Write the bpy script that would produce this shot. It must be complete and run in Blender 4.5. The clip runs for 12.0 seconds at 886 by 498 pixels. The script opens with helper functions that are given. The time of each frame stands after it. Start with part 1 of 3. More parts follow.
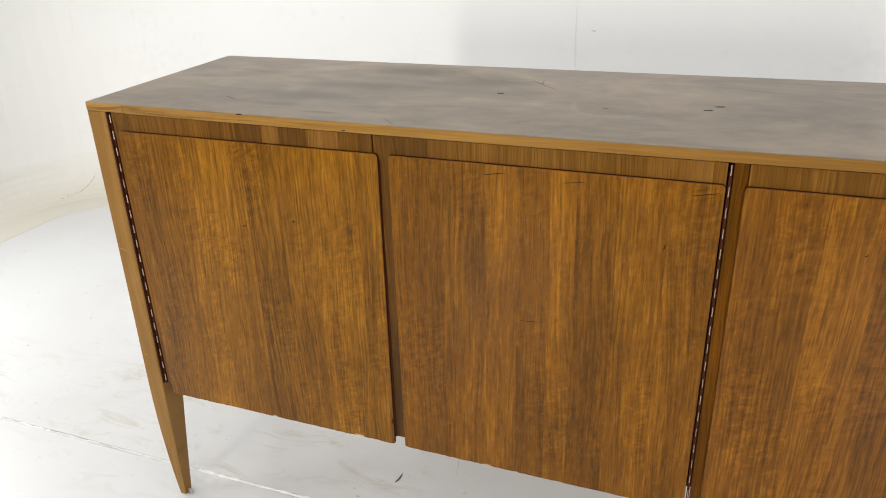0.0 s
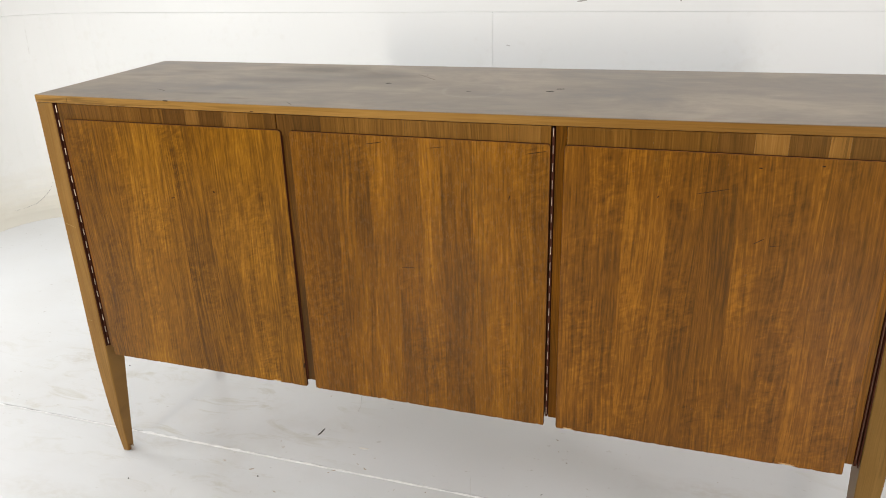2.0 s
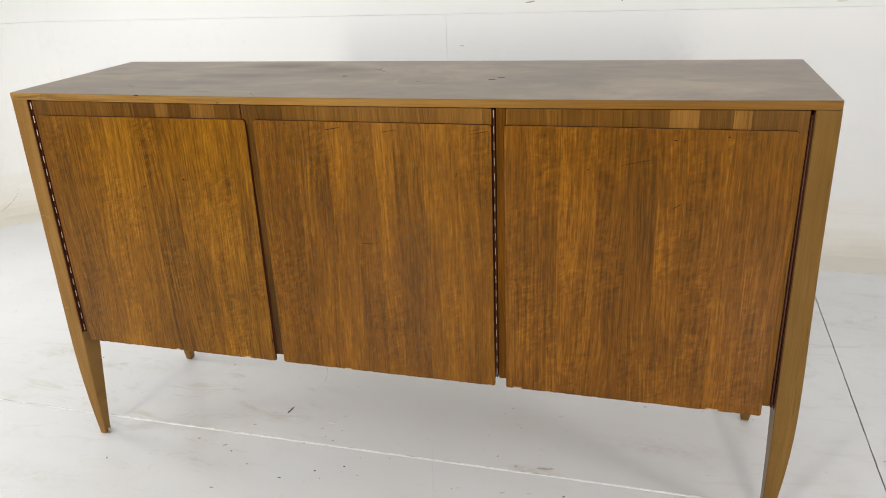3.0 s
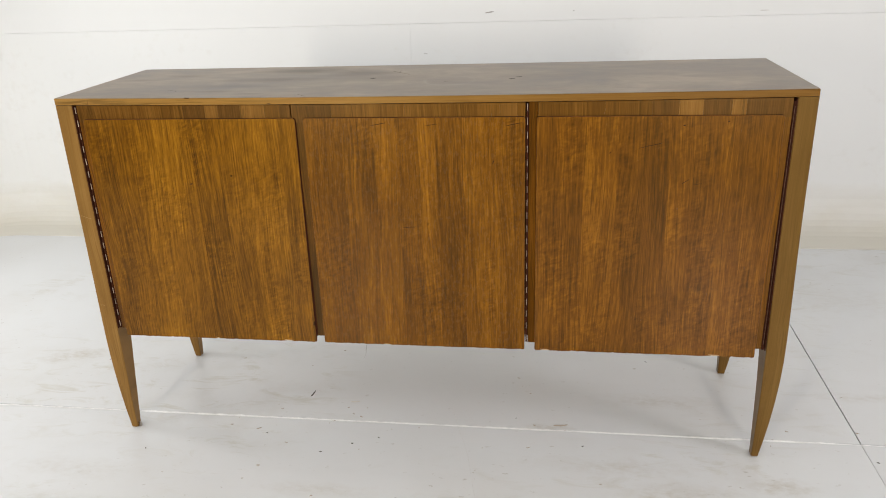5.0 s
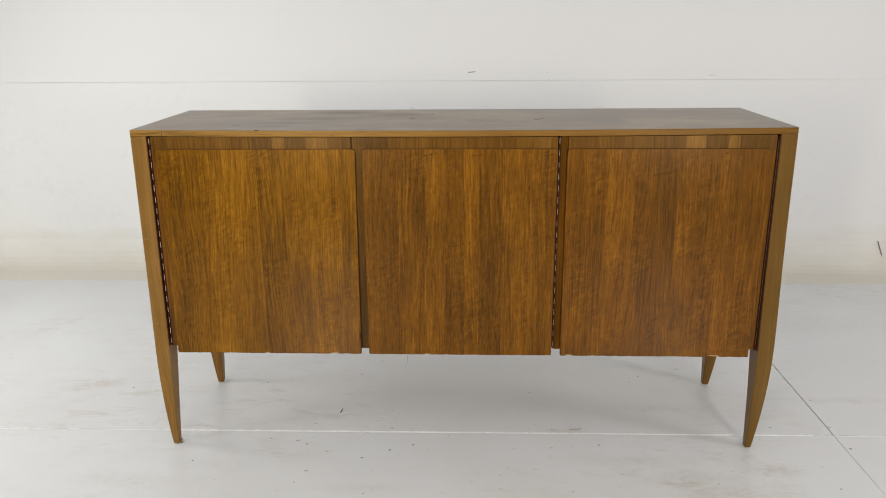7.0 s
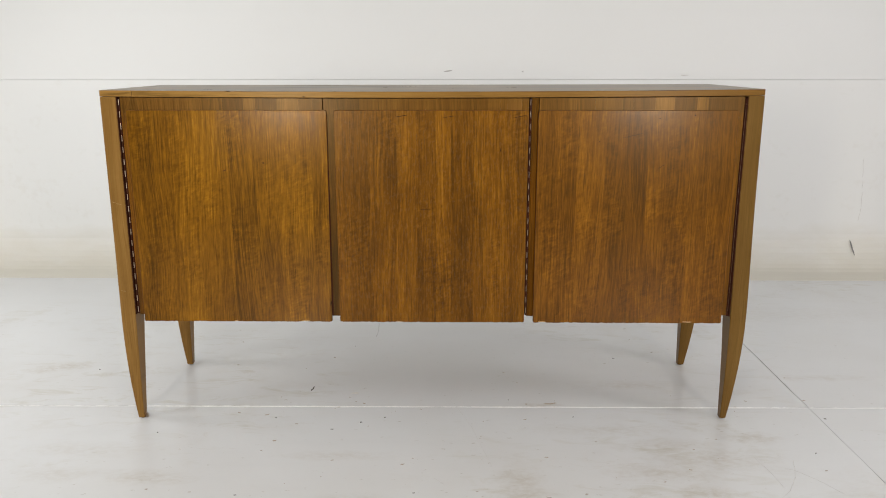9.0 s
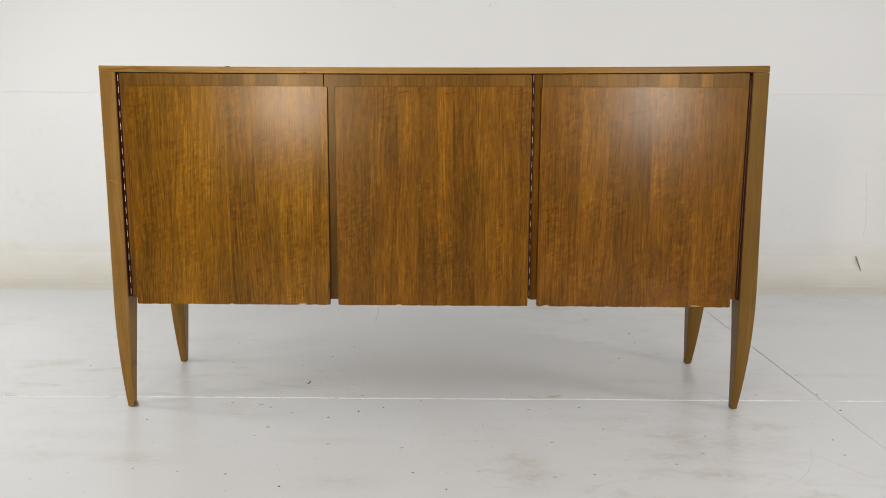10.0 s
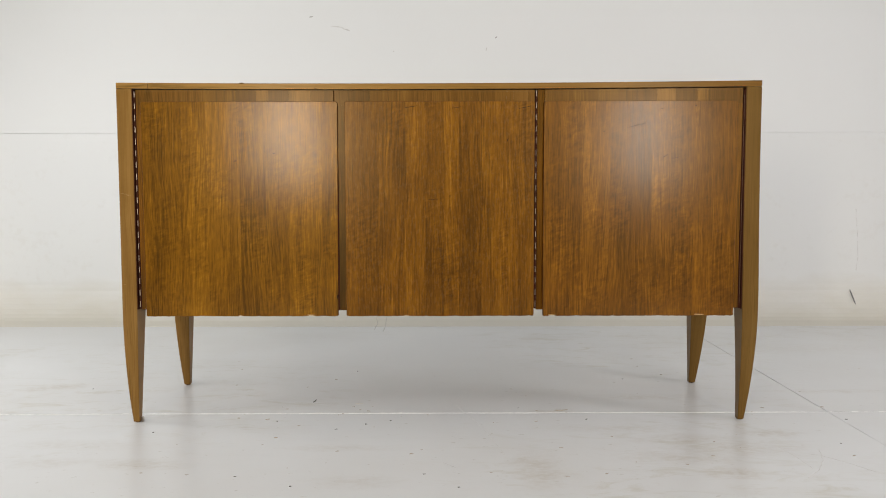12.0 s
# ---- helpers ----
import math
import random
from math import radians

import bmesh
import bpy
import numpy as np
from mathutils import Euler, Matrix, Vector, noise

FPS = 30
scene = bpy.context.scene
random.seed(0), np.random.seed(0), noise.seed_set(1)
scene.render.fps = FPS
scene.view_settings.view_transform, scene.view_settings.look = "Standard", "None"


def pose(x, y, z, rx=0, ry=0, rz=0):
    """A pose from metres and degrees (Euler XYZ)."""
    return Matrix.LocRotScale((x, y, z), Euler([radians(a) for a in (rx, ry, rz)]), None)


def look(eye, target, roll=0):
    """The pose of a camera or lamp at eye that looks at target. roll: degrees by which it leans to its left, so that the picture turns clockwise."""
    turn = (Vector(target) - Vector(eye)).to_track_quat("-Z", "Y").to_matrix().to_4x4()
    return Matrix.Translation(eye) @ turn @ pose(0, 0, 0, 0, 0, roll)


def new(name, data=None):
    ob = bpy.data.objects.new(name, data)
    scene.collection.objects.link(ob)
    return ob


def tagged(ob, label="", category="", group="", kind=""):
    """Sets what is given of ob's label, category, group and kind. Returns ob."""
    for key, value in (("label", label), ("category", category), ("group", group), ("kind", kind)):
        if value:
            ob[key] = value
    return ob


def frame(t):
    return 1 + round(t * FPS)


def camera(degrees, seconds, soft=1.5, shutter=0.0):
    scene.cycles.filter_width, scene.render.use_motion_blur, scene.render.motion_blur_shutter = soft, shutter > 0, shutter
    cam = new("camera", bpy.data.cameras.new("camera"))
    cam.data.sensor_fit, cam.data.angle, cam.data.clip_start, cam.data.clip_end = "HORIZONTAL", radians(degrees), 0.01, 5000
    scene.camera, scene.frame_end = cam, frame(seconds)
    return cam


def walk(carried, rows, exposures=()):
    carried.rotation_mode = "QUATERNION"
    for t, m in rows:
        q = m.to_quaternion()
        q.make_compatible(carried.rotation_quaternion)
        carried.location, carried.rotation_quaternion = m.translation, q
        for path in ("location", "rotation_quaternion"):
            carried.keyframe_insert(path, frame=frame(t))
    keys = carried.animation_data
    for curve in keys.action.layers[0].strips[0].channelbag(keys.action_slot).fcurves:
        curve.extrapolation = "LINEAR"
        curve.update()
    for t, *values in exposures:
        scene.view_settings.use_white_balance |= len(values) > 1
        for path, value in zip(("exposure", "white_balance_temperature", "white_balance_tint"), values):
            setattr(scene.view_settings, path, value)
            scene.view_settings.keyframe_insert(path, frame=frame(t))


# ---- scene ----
cam = camera(61.0, 12.0, soft=1.0)
PATH = [
    (0, (0.243, -1.0, 1.181), (-0.432, 0.693, 0.357), -1.8),
    (0.5, (0.293, -1.051, 1.177), (-0.37, 0.651, 0.362), -1.7),
    (1, (0.345, -1.105, 1.169), (-0.299, 0.613, 0.373), -1.6),
    (1.5, (0.41, -1.153, 1.157), (-0.22, 0.581, 0.385), -1.6),
    (2, (0.47, -1.208, 1.155), (-0.134, 0.542, 0.4), -1.8),
    (2.5, (0.518, -1.271, 1.144), (-0.059, 0.497, 0.407), -2.1),
    (3, (0.539, -1.336, 1.142), (0.013, 0.447, 0.403), -2.4),
    (5, (0.302, -1.588, 1.157), (0.021, 0.257, 0.437), -2.1),
    (5.5, (0.261, -1.675, 1.152), (0.029, 0.191, 0.472), -1.7),
    (6, (0.194, -1.777, 1.154), (0.013, 0.109, 0.513), -1.3),
    (6.5, (0.122, -1.846, 1.138), (-0.004, 0.062, 0.55), -0.8),
    (7, (0.03, -1.867, 1.121), (-0.043, 0.052, 0.566), -0.4),
    (9, (0.057, -1.905, 0.931), (0.031, 0.042, 0.475), 0.0),
    (9.5, (0.05, -1.908, 0.832), (0.024, 0.053, 0.437), 0.1),
    (10, (0.054, -1.898, 0.74), (0.027, 0.076, 0.421), 0.2),
    (10.5, (0.046, -1.894, 0.676), (0.02, 0.089, 0.418), 0.2),
    (11, (0.047, -1.907, 0.633), (0.021, 0.083, 0.435), 0.1),
    (11.5, (0.039, -1.927, 0.609), (0.021, 0.066, 0.447), 0.1),
    (12, (0.013, -1.949, 0.601), (0.01, 0.046, 0.457), -0.1),
]
walk(cam, [(t, look(eye, target, roll)) for t, eye, target, roll in PATH],
     exposures=[(0.0, -0.20), (3.0, -0.26), (5.0, -0.36), (7.0, -0.54), (9.5, -0.53), (12.0, -0.57)])


# ---- light ----
world = bpy.data.worlds.new("world")
scene.world = world
world.use_nodes = True
world.node_tree.nodes["Background"].inputs[0].default_value = (0.9, 0.95, 1.0, 1)
world.node_tree.nodes["Background"].inputs[1].default_value = 0.05


def area_lamp(name, eye, target, wide, high, watts, colour=(1, 1, 1)):
    data = bpy.data.lights.new(name, "AREA")
    data.shape, data.size, data.size_y = "RECTANGLE", wide, high
    data.energy, data.color = watts, colour
    ob = new(name, data)
    ob.matrix_world = look(eye, target)
    return ob


area_lamp("ceiling_panel_lamp", (0.15, -1.05, 3.4), (0.15, -1.05, 0), 4.4, 3.8, 48, (0.905, 0.96, 1.0))
area_lamp("front_panel_lamp", (0.2, -3.4, 2.2), (0.2, 0.9, 0.5), 3.4, 0.9, 43, (1.0, 0.985, 0.95))
area_lamp("strip_lamp_a", (-1.00, -3.0, 1.02), (-0.4, 0, 0.7), 0.22, 0.65, 46, (1.0, 0.92, 0.80))
area_lamp("strip_lamp_b", (1.33, -3.0, 1.02), (0.5, 0, 0.7), 0.28, 0.65, 40, (1.0, 0.92, 0.83))
area_lamp("side_lamp_a", (-2.45, 0.28, 1.1), (-0.8, 0.3, 0.1), 0.45, 0.45, 15, (0.97, 0.98, 1.0))
area_lamp("side_lamp_b", (2.7, -0.9, 1.3), (0.8, 0.3, 0.1), 0.45, 0.45, 20, (1.0, 0.95, 1.0))
area_lamp("side_lamp_c", (-2.2, -0.65, 1.2), (-0.8, 0.3, 0.1), 0.45, 0.45, 10, (0.97, 0.98, 1.0))


# ---- materials ----
class Nodes:
    """Short forms for building a node material."""

    def __init__(self, name):
        self.mat = bpy.data.materials.new(name)
        self.mat.use_nodes = True
        self.tree = self.mat.node_tree
        self.bsdf = self.tree.nodes["Principled BSDF"]
        self.at = self.node("ShaderNodeTexCoord").outputs["Object"]

    def node(self, kind, **props):
        n = self.tree.nodes.new(kind)
        for key, value in props.items():
            setattr(n, key, value)
        return n

    def put(self, value, socket):
        if isinstance(value, bpy.types.NodeSocket):
            self.tree.links.new(value, socket)
        else:
            socket.default_value = value

    def maths(self, op, a, b=0.0, c=None, clamp=False):
        n = self.node("ShaderNodeMath", operation=op, use_clamp=clamp)
        self.put(a, n.inputs[0])
        self.put(b, n.inputs[1])
        if c is not None:
            self.put(c, n.inputs[2])
        return n.outputs[0]

    def scaled(self, vec, size, shift=(0, 0, 0), turn=(0, 0, 0)):
        n = self.node("ShaderNodeMapping")
        self.put(vec, n.inputs[0])
        n.inputs["Location"].default_value = shift
        n.inputs["Rotation"].default_value = turn
        n.inputs["Scale"].default_value = size
        return n.outputs[0]

    def noise(self, vec, scale=1.0, detail=3.0, rough=0.5, distortion=0.0):
        n = self.node("ShaderNodeTexNoise")
        self.put(vec, n.inputs["Vector"])
        n.inputs["Scale"].default_value = scale
        n.inputs["Detail"].default_value = detail
        n.inputs["Roughness"].default_value = rough
        n.inputs["Distortion"].default_value = distortion
        return n.outputs[0]

    def span(self, value, a, b, lo=0.0, hi=1.0):
        n = self.node("ShaderNodeMapRange")
        self.put(value, n.inputs[0])
        for k, v in zip((1, 2, 3, 4), (a, b, lo, hi)):
            n.inputs[k].default_value = v
        return n.outputs[0]

    def ramp(self, fac, stops, ease="LINEAR"):
        n = self.node("ShaderNodeValToRGB")
        n.color_ramp.interpolation = ease
        self.put(fac, n.inputs[0])
        el = n.color_ramp.elements
        while len(el) < len(stops):
            el.new(0.5)
        for e, (pos, col) in zip(el, stops):
            e.position, e.color = pos, (*col, 1)
        return n.outputs[0]

    def mix(self, fac, a, b, blend="MIX"):
        n = self.node("ShaderNodeMix", data_type="RGBA", blend_type=blend)
        self.put(fac, n.inputs[0])
        for v, k in ((a, 6), (b, 7)):
            if isinstance(v, tuple):
                v = (*v, 1)
            self.put(v, n.inputs[k])
        return n.outputs[2]

    def xyz(self, vec):
        n = self.node("ShaderNodeSeparateXYZ")
        self.put(vec, n.inputs[0])
        return n.outputs

    def combine(self, x, y, z):
        n = self.node("ShaderNodeCombineXYZ")
        for v, k in zip((x, y, z), range(3)):
            self.put(v, n.inputs[k])
        return n.outputs[0]

    def chance(self):
        return self.node("ShaderNodeObjectInfo").outputs["Random"]

    def relief(self, height, strength=0.2, distance=0.001):
        n = self.node("ShaderNodeBump")
        n.inputs["Strength"].default_value = strength
        n.inputs["Distance"].default_value = distance
        self.put(height, n.inputs["Height"])
        self.tree.links.new(n.outputs[0], self.bsdf.inputs["Normal"])

    def finish(self, colour, rough, metal=0.0):
        self.put((*colour, 1) if isinstance(colour, tuple) else colour, self.bsdf.inputs["Base Color"])
        self.put(rough, self.bsdf.inputs["Roughness"])
        self.bsdf.inputs["Metallic"].default_value = metal
        return self.mat


def veneer(name, stops, flitch=0.118, start=0.0, shift=(0, 0, 0), along="z", curl=0.5, tone=0.17, rough=(0.27, 0.42), chance=0.0, ply=1.0, shine=0.34, fade=None, coat=0.0):
    """Figured veneer: strips of one log side by side, fine pores, dark lines and a curl across the grain."""
    n = Nodes(name)
    x, y, z = n.xyz(n.scaled(n.at, (1, 1, 1), shift))
    across, length = (x, z) if along == "z" else (n.maths("ADD", z, n.maths("MULTIPLY", y, 0.9)), x)
    # each strip has its own tone and its own stretch of the log
    calm = 1.0 if along == "z" else 0.4
    cell = n.maths("FLOOR", n.maths("DIVIDE", n.maths("ADD", across, start), flitch))
    white = n.node("ShaderNodeTexWhiteNoise", noise_dimensions="1D")
    pick = n.maths("ADD", cell, n.maths("MULTIPLY", n.chance(), 40.0 if chance else 0.0))
    n.put(pick, white.inputs["W"])
    cast = white.outputs[0]
    far = n.maths("MULTIPLY", cast, 13.0)
    sway = n.maths("MULTIPLY", n.maths("SUBTRACT", n.noise(n.combine(n.maths("MULTIPLY", across, 3.0), far, n.maths("MULTIPLY", length, 2.2)), 1.0, 2), 0.5), 0.05)
    a = n.maths("ADD", across, sway)
    broad = n.noise(n.combine(n.maths("MULTIPLY", a, 30.0), far, n.maths("MULTIPLY", length, 1.3)), 1.0, 3, 0.55)
    glow = n.noise(n.combine(n.maths("MULTIPLY", a, 13.0), n.maths("ADD", far, 6.0), n.maths("MULTIPLY", length, 4.5)), 1.0, 3, 0.5)
    line = n.noise(n.combine(n.maths("MULTIPLY", a, 130.0), far, n.maths("MULTIPLY", length, 3.2)), 1.0, 3, 0.6)
    thin = n.noise(n.combine(n.maths("MULTIPLY", a, 340.0), far, n.maths("MULTIPLY", length, 5.5)), 1.0, 3, 0.6)
    fine = n.noise(n.combine(n.maths("MULTIPLY", across, 760.0), far, n.maths("MULTIPLY", length, 12.0)), 1.0, 3, 0.6)
    slant = n.maths("ADD", length, n.maths("MULTIPLY", across, -0.45))
    wave = n.noise(n.combine(n.maths("MULTIPLY", across, 48.0), far, n.maths("MULTIPLY", slant, 95.0)), 1.0, 3, 0.55, 0.3)
    where = n.span(n.noise(n.combine(n.maths("MULTIPLY", across, 9.0), n.maths("ADD", far, 4.0), n.maths("MULTIPLY", length, 2.6)), 1.0, 2), 0.42, 0.66)
    curling = n.maths("MULTIPLY", n.maths("SUBTRACT", wave, 0.5), n.maths("MULTIPLY", where, curl))
    v = 0.52
    for wave_part, weight in ((glow, 0.60 * calm), (broad, 0.72 * calm), (line, 0.52 * ply), (thin, 0.80 * ply), (fine, 0.80 * ply), (cast, tone)):
        v = n.maths("ADD", v, n.maths("MULTIPLY", n.maths("SUBTRACT", wave_part, 0.5), weight))
    v = n.maths("ADD", v, curling, clamp=True)
    colour = n.ramp(v, stops)
    # short dark pore lines, thick in some bands of the log and sparse in others
    pore = n.noise(n.combine(n.maths("MULTIPLY", a, 330.0), far, n.maths("MULTIPLY", length, 11.0)), 1.0, 2, 0.5)
    bands = n.span(n.noise(n.combine(n.maths("MULTIPLY", a, 16.0), n.maths("ADD", far, 9.0), n.maths("MULTIPLY", length, 1.2)), 1.0, 2), 0.40, 0.62, 0.25, 1.0)
    pores = n.maths("MULTIPLY", n.span(pore, 0.55, 0.63), bands)
    colour = n.mix(n.maths("MULTIPLY", pores, 0.55 * ply), colour, (0.022, 0.0085, 0.0008))
    if fade:
        # the colour turns browner from one end to the other
        browner = n.span(n.maths("ADD", x, n.maths("MULTIPLY", n.maths("SUBTRACT", broad, 0.5), 0.3)), fade[0], fade[1])
        colour = n.mix(browner, colour, n.mix(1.0, colour, (0.52, 0.44, 0.34), "MULTIPLY"))
    knock = n.noise(n.at, 6.0, 4, 0.6)
    gloss = n.span(n.maths("ADD", n.maths("MULTIPLY", knock, 0.7), n.maths("MULTIPLY", fine, 0.3)), 0.3, 0.7, rough[0], rough[1])
    peel = n.noise(n.scaled(n.at, (1, 1, 0.5)), 330.0, 2, 0.6)
    n.relief(n.maths("ADD", n.maths("SUBTRACT", n.maths("MULTIPLY", line, 0.4), n.maths("MULTIPLY", pores, 0.6)), n.maths("MULTIPLY", peel, 0.5)), 0.20, 0.0006)
    n.bsdf.inputs["Specular IOR Level"].default_value = shine
    n.bsdf.inputs["Specular Tint"].default_value = (1.0, 0.62, 0.16, 1)
    n.bsdf.inputs["Coat Weight"].default_value = coat
    n.bsdf.inputs["Coat Roughness"].default_value = 0.26
    return n.finish(colour, gloss)


def figured(name, x0, x1, leaves, stops, seed, curl=0.65, coat=0.23, craze=0.05, dull=(0.19, 0.32)):
    """A door front in figured walnut: leaves of veneer side by side, streaks and short strokes along the grain,
    a flame in the middle, a curl across it, and an old uneven lacquer. leaves: where each one begins and its tone."""
    n = Nodes(name)
    x, y, z = n.xyz(n.at)
    f = n.maths("DIVIDE", n.maths("SUBTRACT", x, x0), x1 - x0)
    tone_stops, far_stops = [], []
    rng = random.Random(seed)
    for i, (at, tone) in enumerate(leaves):
        tone_stops.append((at, (tone,) * 3))
        far_stops.append((at, (rng.random(),) * 3))
    tone = n.ramp(f, tone_stops, "CONSTANT")
    far = n.maths("MULTIPLY", n.ramp(f, far_stops, "CONSTANT"), 17.0)
    # the grain leans towards the middle line, so that it meets there in a flame
    u = n.maths("SUBTRACT", x, x0 + (x1 - x0) * 0.47)
    away = n.maths("ABSOLUTE", u)
    side = n.maths("DIVIDE", u, n.maths("ADD", away, 0.012))
    near = n.span(away, 0.0, 0.16)
    flame = n.maths("MULTIPLY", n.maths("MULTIPLY", side, n.maths("SUBTRACT", 1.0, near)), n.maths("MULTIPLY", z, 0.05))
    drift = n.maths("MULTIPLY", n.maths("SUBTRACT", n.noise(n.combine(n.maths("MULTIPLY", x, 4.0), far, n.maths("MULTIPLY", z, 2.0)), 1.0, 2), 0.5), 0.035)
    a = n.maths("ADD", n.maths("ADD", x, drift), flame)

    def grain(across, along, lift, detail=3, rough=0.55, twist=0.0):
        return n.noise(n.combine(n.maths("MULTIPLY", a, across), n.maths("ADD", far, lift), n.maths("MULTIPLY", z, along)), 1.0, detail, rough, twist)

    broad = grain(24.0, 1.6, 0.0)
    glow = grain(9.0, 4.0, 6.0, 2, 0.5)
    streak = grain(85.0, 3.0, 2.0)
    stroke = grain(210.0, 17.0, 3.0, 3, 0.6, 0.4)
    thin = grain(430.0, 9.0, 4.0, 2, 0.6)
    dash = grain(300.0, 38.0, 5.0, 2, 0.5, 0.3)
    slant = n.maths("ADD", z, n.maths("MULTIPLY", x, -0.35))
    wave = n.noise(n.combine(n.maths("MULTIPLY", x, 48.0), far, n.maths("MULTIPLY", slant, 95.0)), 1.0, 3, 0.6, 0.6)
    where = n.span(n.noise(n.combine(n.maths("MULTIPLY", x, 10.0), n.maths("ADD", far, 4.0), n.maths("MULTIPLY", z, 5.0)), 1.0, 2), 0.42, 0.64)
    v = n.maths("ADD", 0.318, n.maths("MULTIPLY", tone, 0.40))
    for layer, weight in ((glow, 0.40), (broad, 0.38), (streak, 0.36), (stroke, 0.38), (thin, 0.62), (dash, 0.42)):
        v = n.maths("ADD", v, n.maths("MULTIPLY", n.maths("SUBTRACT", layer, 0.5), weight))
    v = n.maths("ADD", v, n.maths("MULTIPLY", n.maths("SUBTRACT", wave, 0.5), n.maths("MULTIPLY", where, curl)), clamp=True)
    colour = n.ramp(v, stops)
    # dark pore lines, thick in some bands of the log and sparse in others
    pore = grain(260.0, 8.0, 8.0, 2, 0.5)
    bands = n.span(grain(16.0, 1.2, 9.0, 2), 0.42, 0.60)
    pores = n.maths("MULTIPLY", n.span(pore, 0.54, 0.64), bands)
    colour = n.mix(n.maths("MULTIPLY", pores, 0.52), colour, (0.026, 0.0095, 0.0010))
    fleck = n.span(n.noise(n.scaled(n.at, (1, 1, 0.8), (seed, 0, 0)), 95.0, 1, 0.5), 0.72, 0.78)
    colour = n.mix(n.maths("MULTIPLY", fleck, 0.35), colour, (0.018, 0.008, 0.003))
    knock = n.noise(n.at, 7.0, 4, 0.65)
    gloss = n.span(n.maths("ADD", n.maths("MULTIPLY", knock, 0.7), n.maths("MULTIPLY", stroke, 0.3)), 0.3, 0.7, 0.30, 0.46)
    n.relief(n.maths("SUBTRACT", n.maths("MULTIPLY", stroke, 0.6), n.maths("MULTIPLY", pores, 0.6)), 0.22, 0.0006)
    # the fibres under the lacquer throw back a coloured sheen of their own
    n.bsdf.inputs["Specular IOR Level"].default_value = 0.40
    n.bsdf.inputs["Specular Tint"].default_value = (1.0, 0.58, 0.14, 1)
    n.bsdf.inputs["Coat Weight"].default_value = coat
    # the lacquer has crazed and lies unevenly over the pores, so that lamps break up in it
    ripple = n.maths("ADD", n.noise(n.scaled(n.at, (1, 1, 0.7)), 170.0, 4, 0.75, 0.8), n.maths("MULTIPLY", thin, 0.5))
    skin = n.node("ShaderNodeBump")
    skin.inputs["Strength"].default_value = craze
    skin.inputs["Distance"].default_value = 0.0008
    n.put(ripple, skin.inputs["Height"])
    n.put(skin.outputs[0], n.bsdf.inputs["Coat Normal"])
    n.put(n.span(n.noise(n.scaled(n.at, (150.0, 150.0, 60.0)), 1.0, 3, 0.65), 0.3, 0.7, dull[0], dull[1]), n.bsdf.inputs["Coat Roughness"])
    return n.finish(colour, gloss)


WALNUT = ((0.0, (0.048, 0.0172, 0.0008)), (0.36, (0.106, 0.0405, 0.0017)), (0.64, (0.172, 0.0690, 0.0029)), (1.0, (0.30, 0.134, 0.0070)))


def toned(stops, f, green=1.0):
    return tuple((p, (r * f, g * f * green, b * f)) for p, (r, g, b) in stops)


FRIEZE = {"d": ((0.0, (0.032, 0.013, 0.0020)), (0.5, (0.075, 0.032, 0.0048)), (1.0, (0.15, 0.068, 0.012))),
          "m": ((0.0, (0.055, 0.023, 0.0030)), (0.5, (0.120, 0.053, 0.0065)), (1.0, (0.22, 0.108, 0.017))),
          "l": ((0.0, (0.100, 0.045, 0.0070)), (0.5, (0.185, 0.090, 0.0155)), (1.0, (0.29, 0.155, 0.036)))}
MAPLE = ((0.0, (0.112, 0.055, 0.0115)), (0.5, (0.190, 0.102, 0.0250)), (1.0, (0.285, 0.165, 0.048)))

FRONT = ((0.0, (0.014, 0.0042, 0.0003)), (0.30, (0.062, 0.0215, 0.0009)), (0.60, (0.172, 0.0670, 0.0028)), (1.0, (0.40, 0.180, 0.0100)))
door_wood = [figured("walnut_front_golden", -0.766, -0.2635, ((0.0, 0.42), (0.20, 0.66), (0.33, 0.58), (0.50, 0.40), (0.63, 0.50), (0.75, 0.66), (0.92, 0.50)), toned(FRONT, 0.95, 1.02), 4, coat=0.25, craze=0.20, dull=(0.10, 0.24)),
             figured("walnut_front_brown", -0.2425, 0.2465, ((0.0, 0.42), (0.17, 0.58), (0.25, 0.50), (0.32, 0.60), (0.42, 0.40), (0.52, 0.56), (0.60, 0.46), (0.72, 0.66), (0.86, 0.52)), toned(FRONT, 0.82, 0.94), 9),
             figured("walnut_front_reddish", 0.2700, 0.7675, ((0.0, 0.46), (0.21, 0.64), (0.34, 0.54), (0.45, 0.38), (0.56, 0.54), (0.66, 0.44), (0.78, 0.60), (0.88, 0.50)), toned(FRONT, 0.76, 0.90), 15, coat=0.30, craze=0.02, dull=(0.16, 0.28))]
# the middle door's rim is toned down to hold the shade of the gap
body_wood = [veneer("walnut_rim", toned(FRONT, f, 0.86), 0.3, 0.1, (0, 1.0 + k, 3), curl=0.3, tone=0.05, rough=(0.32, 0.46), shine=0.5, coat=0.16) for k, f in ((0, 0.80), (1, 0.46), (2, 0.66))]
backing_wood = veneer("walnut_backing", toned(WALNUT, 0.78, 0.92), 0.3, 0.1, (0, 1.0, 3), curl=0.2, tone=0.05)
frieze_wood = {k: veneer("frieze_veneer", toned(FRIEZE[k], 0.92, 0.93), 2.0, 0.5, (0, 5.0, 1.0), curl=0.15, tone=0.05, chance=1.0, coat=0.16) for k in "dml"}
stile_wood = veneer("stile_wood", toned(WALNUT, 0.56, 0.80), 0.4, 0.1, (0, 2.0, 6.0), curl=0.2, tone=0.02)
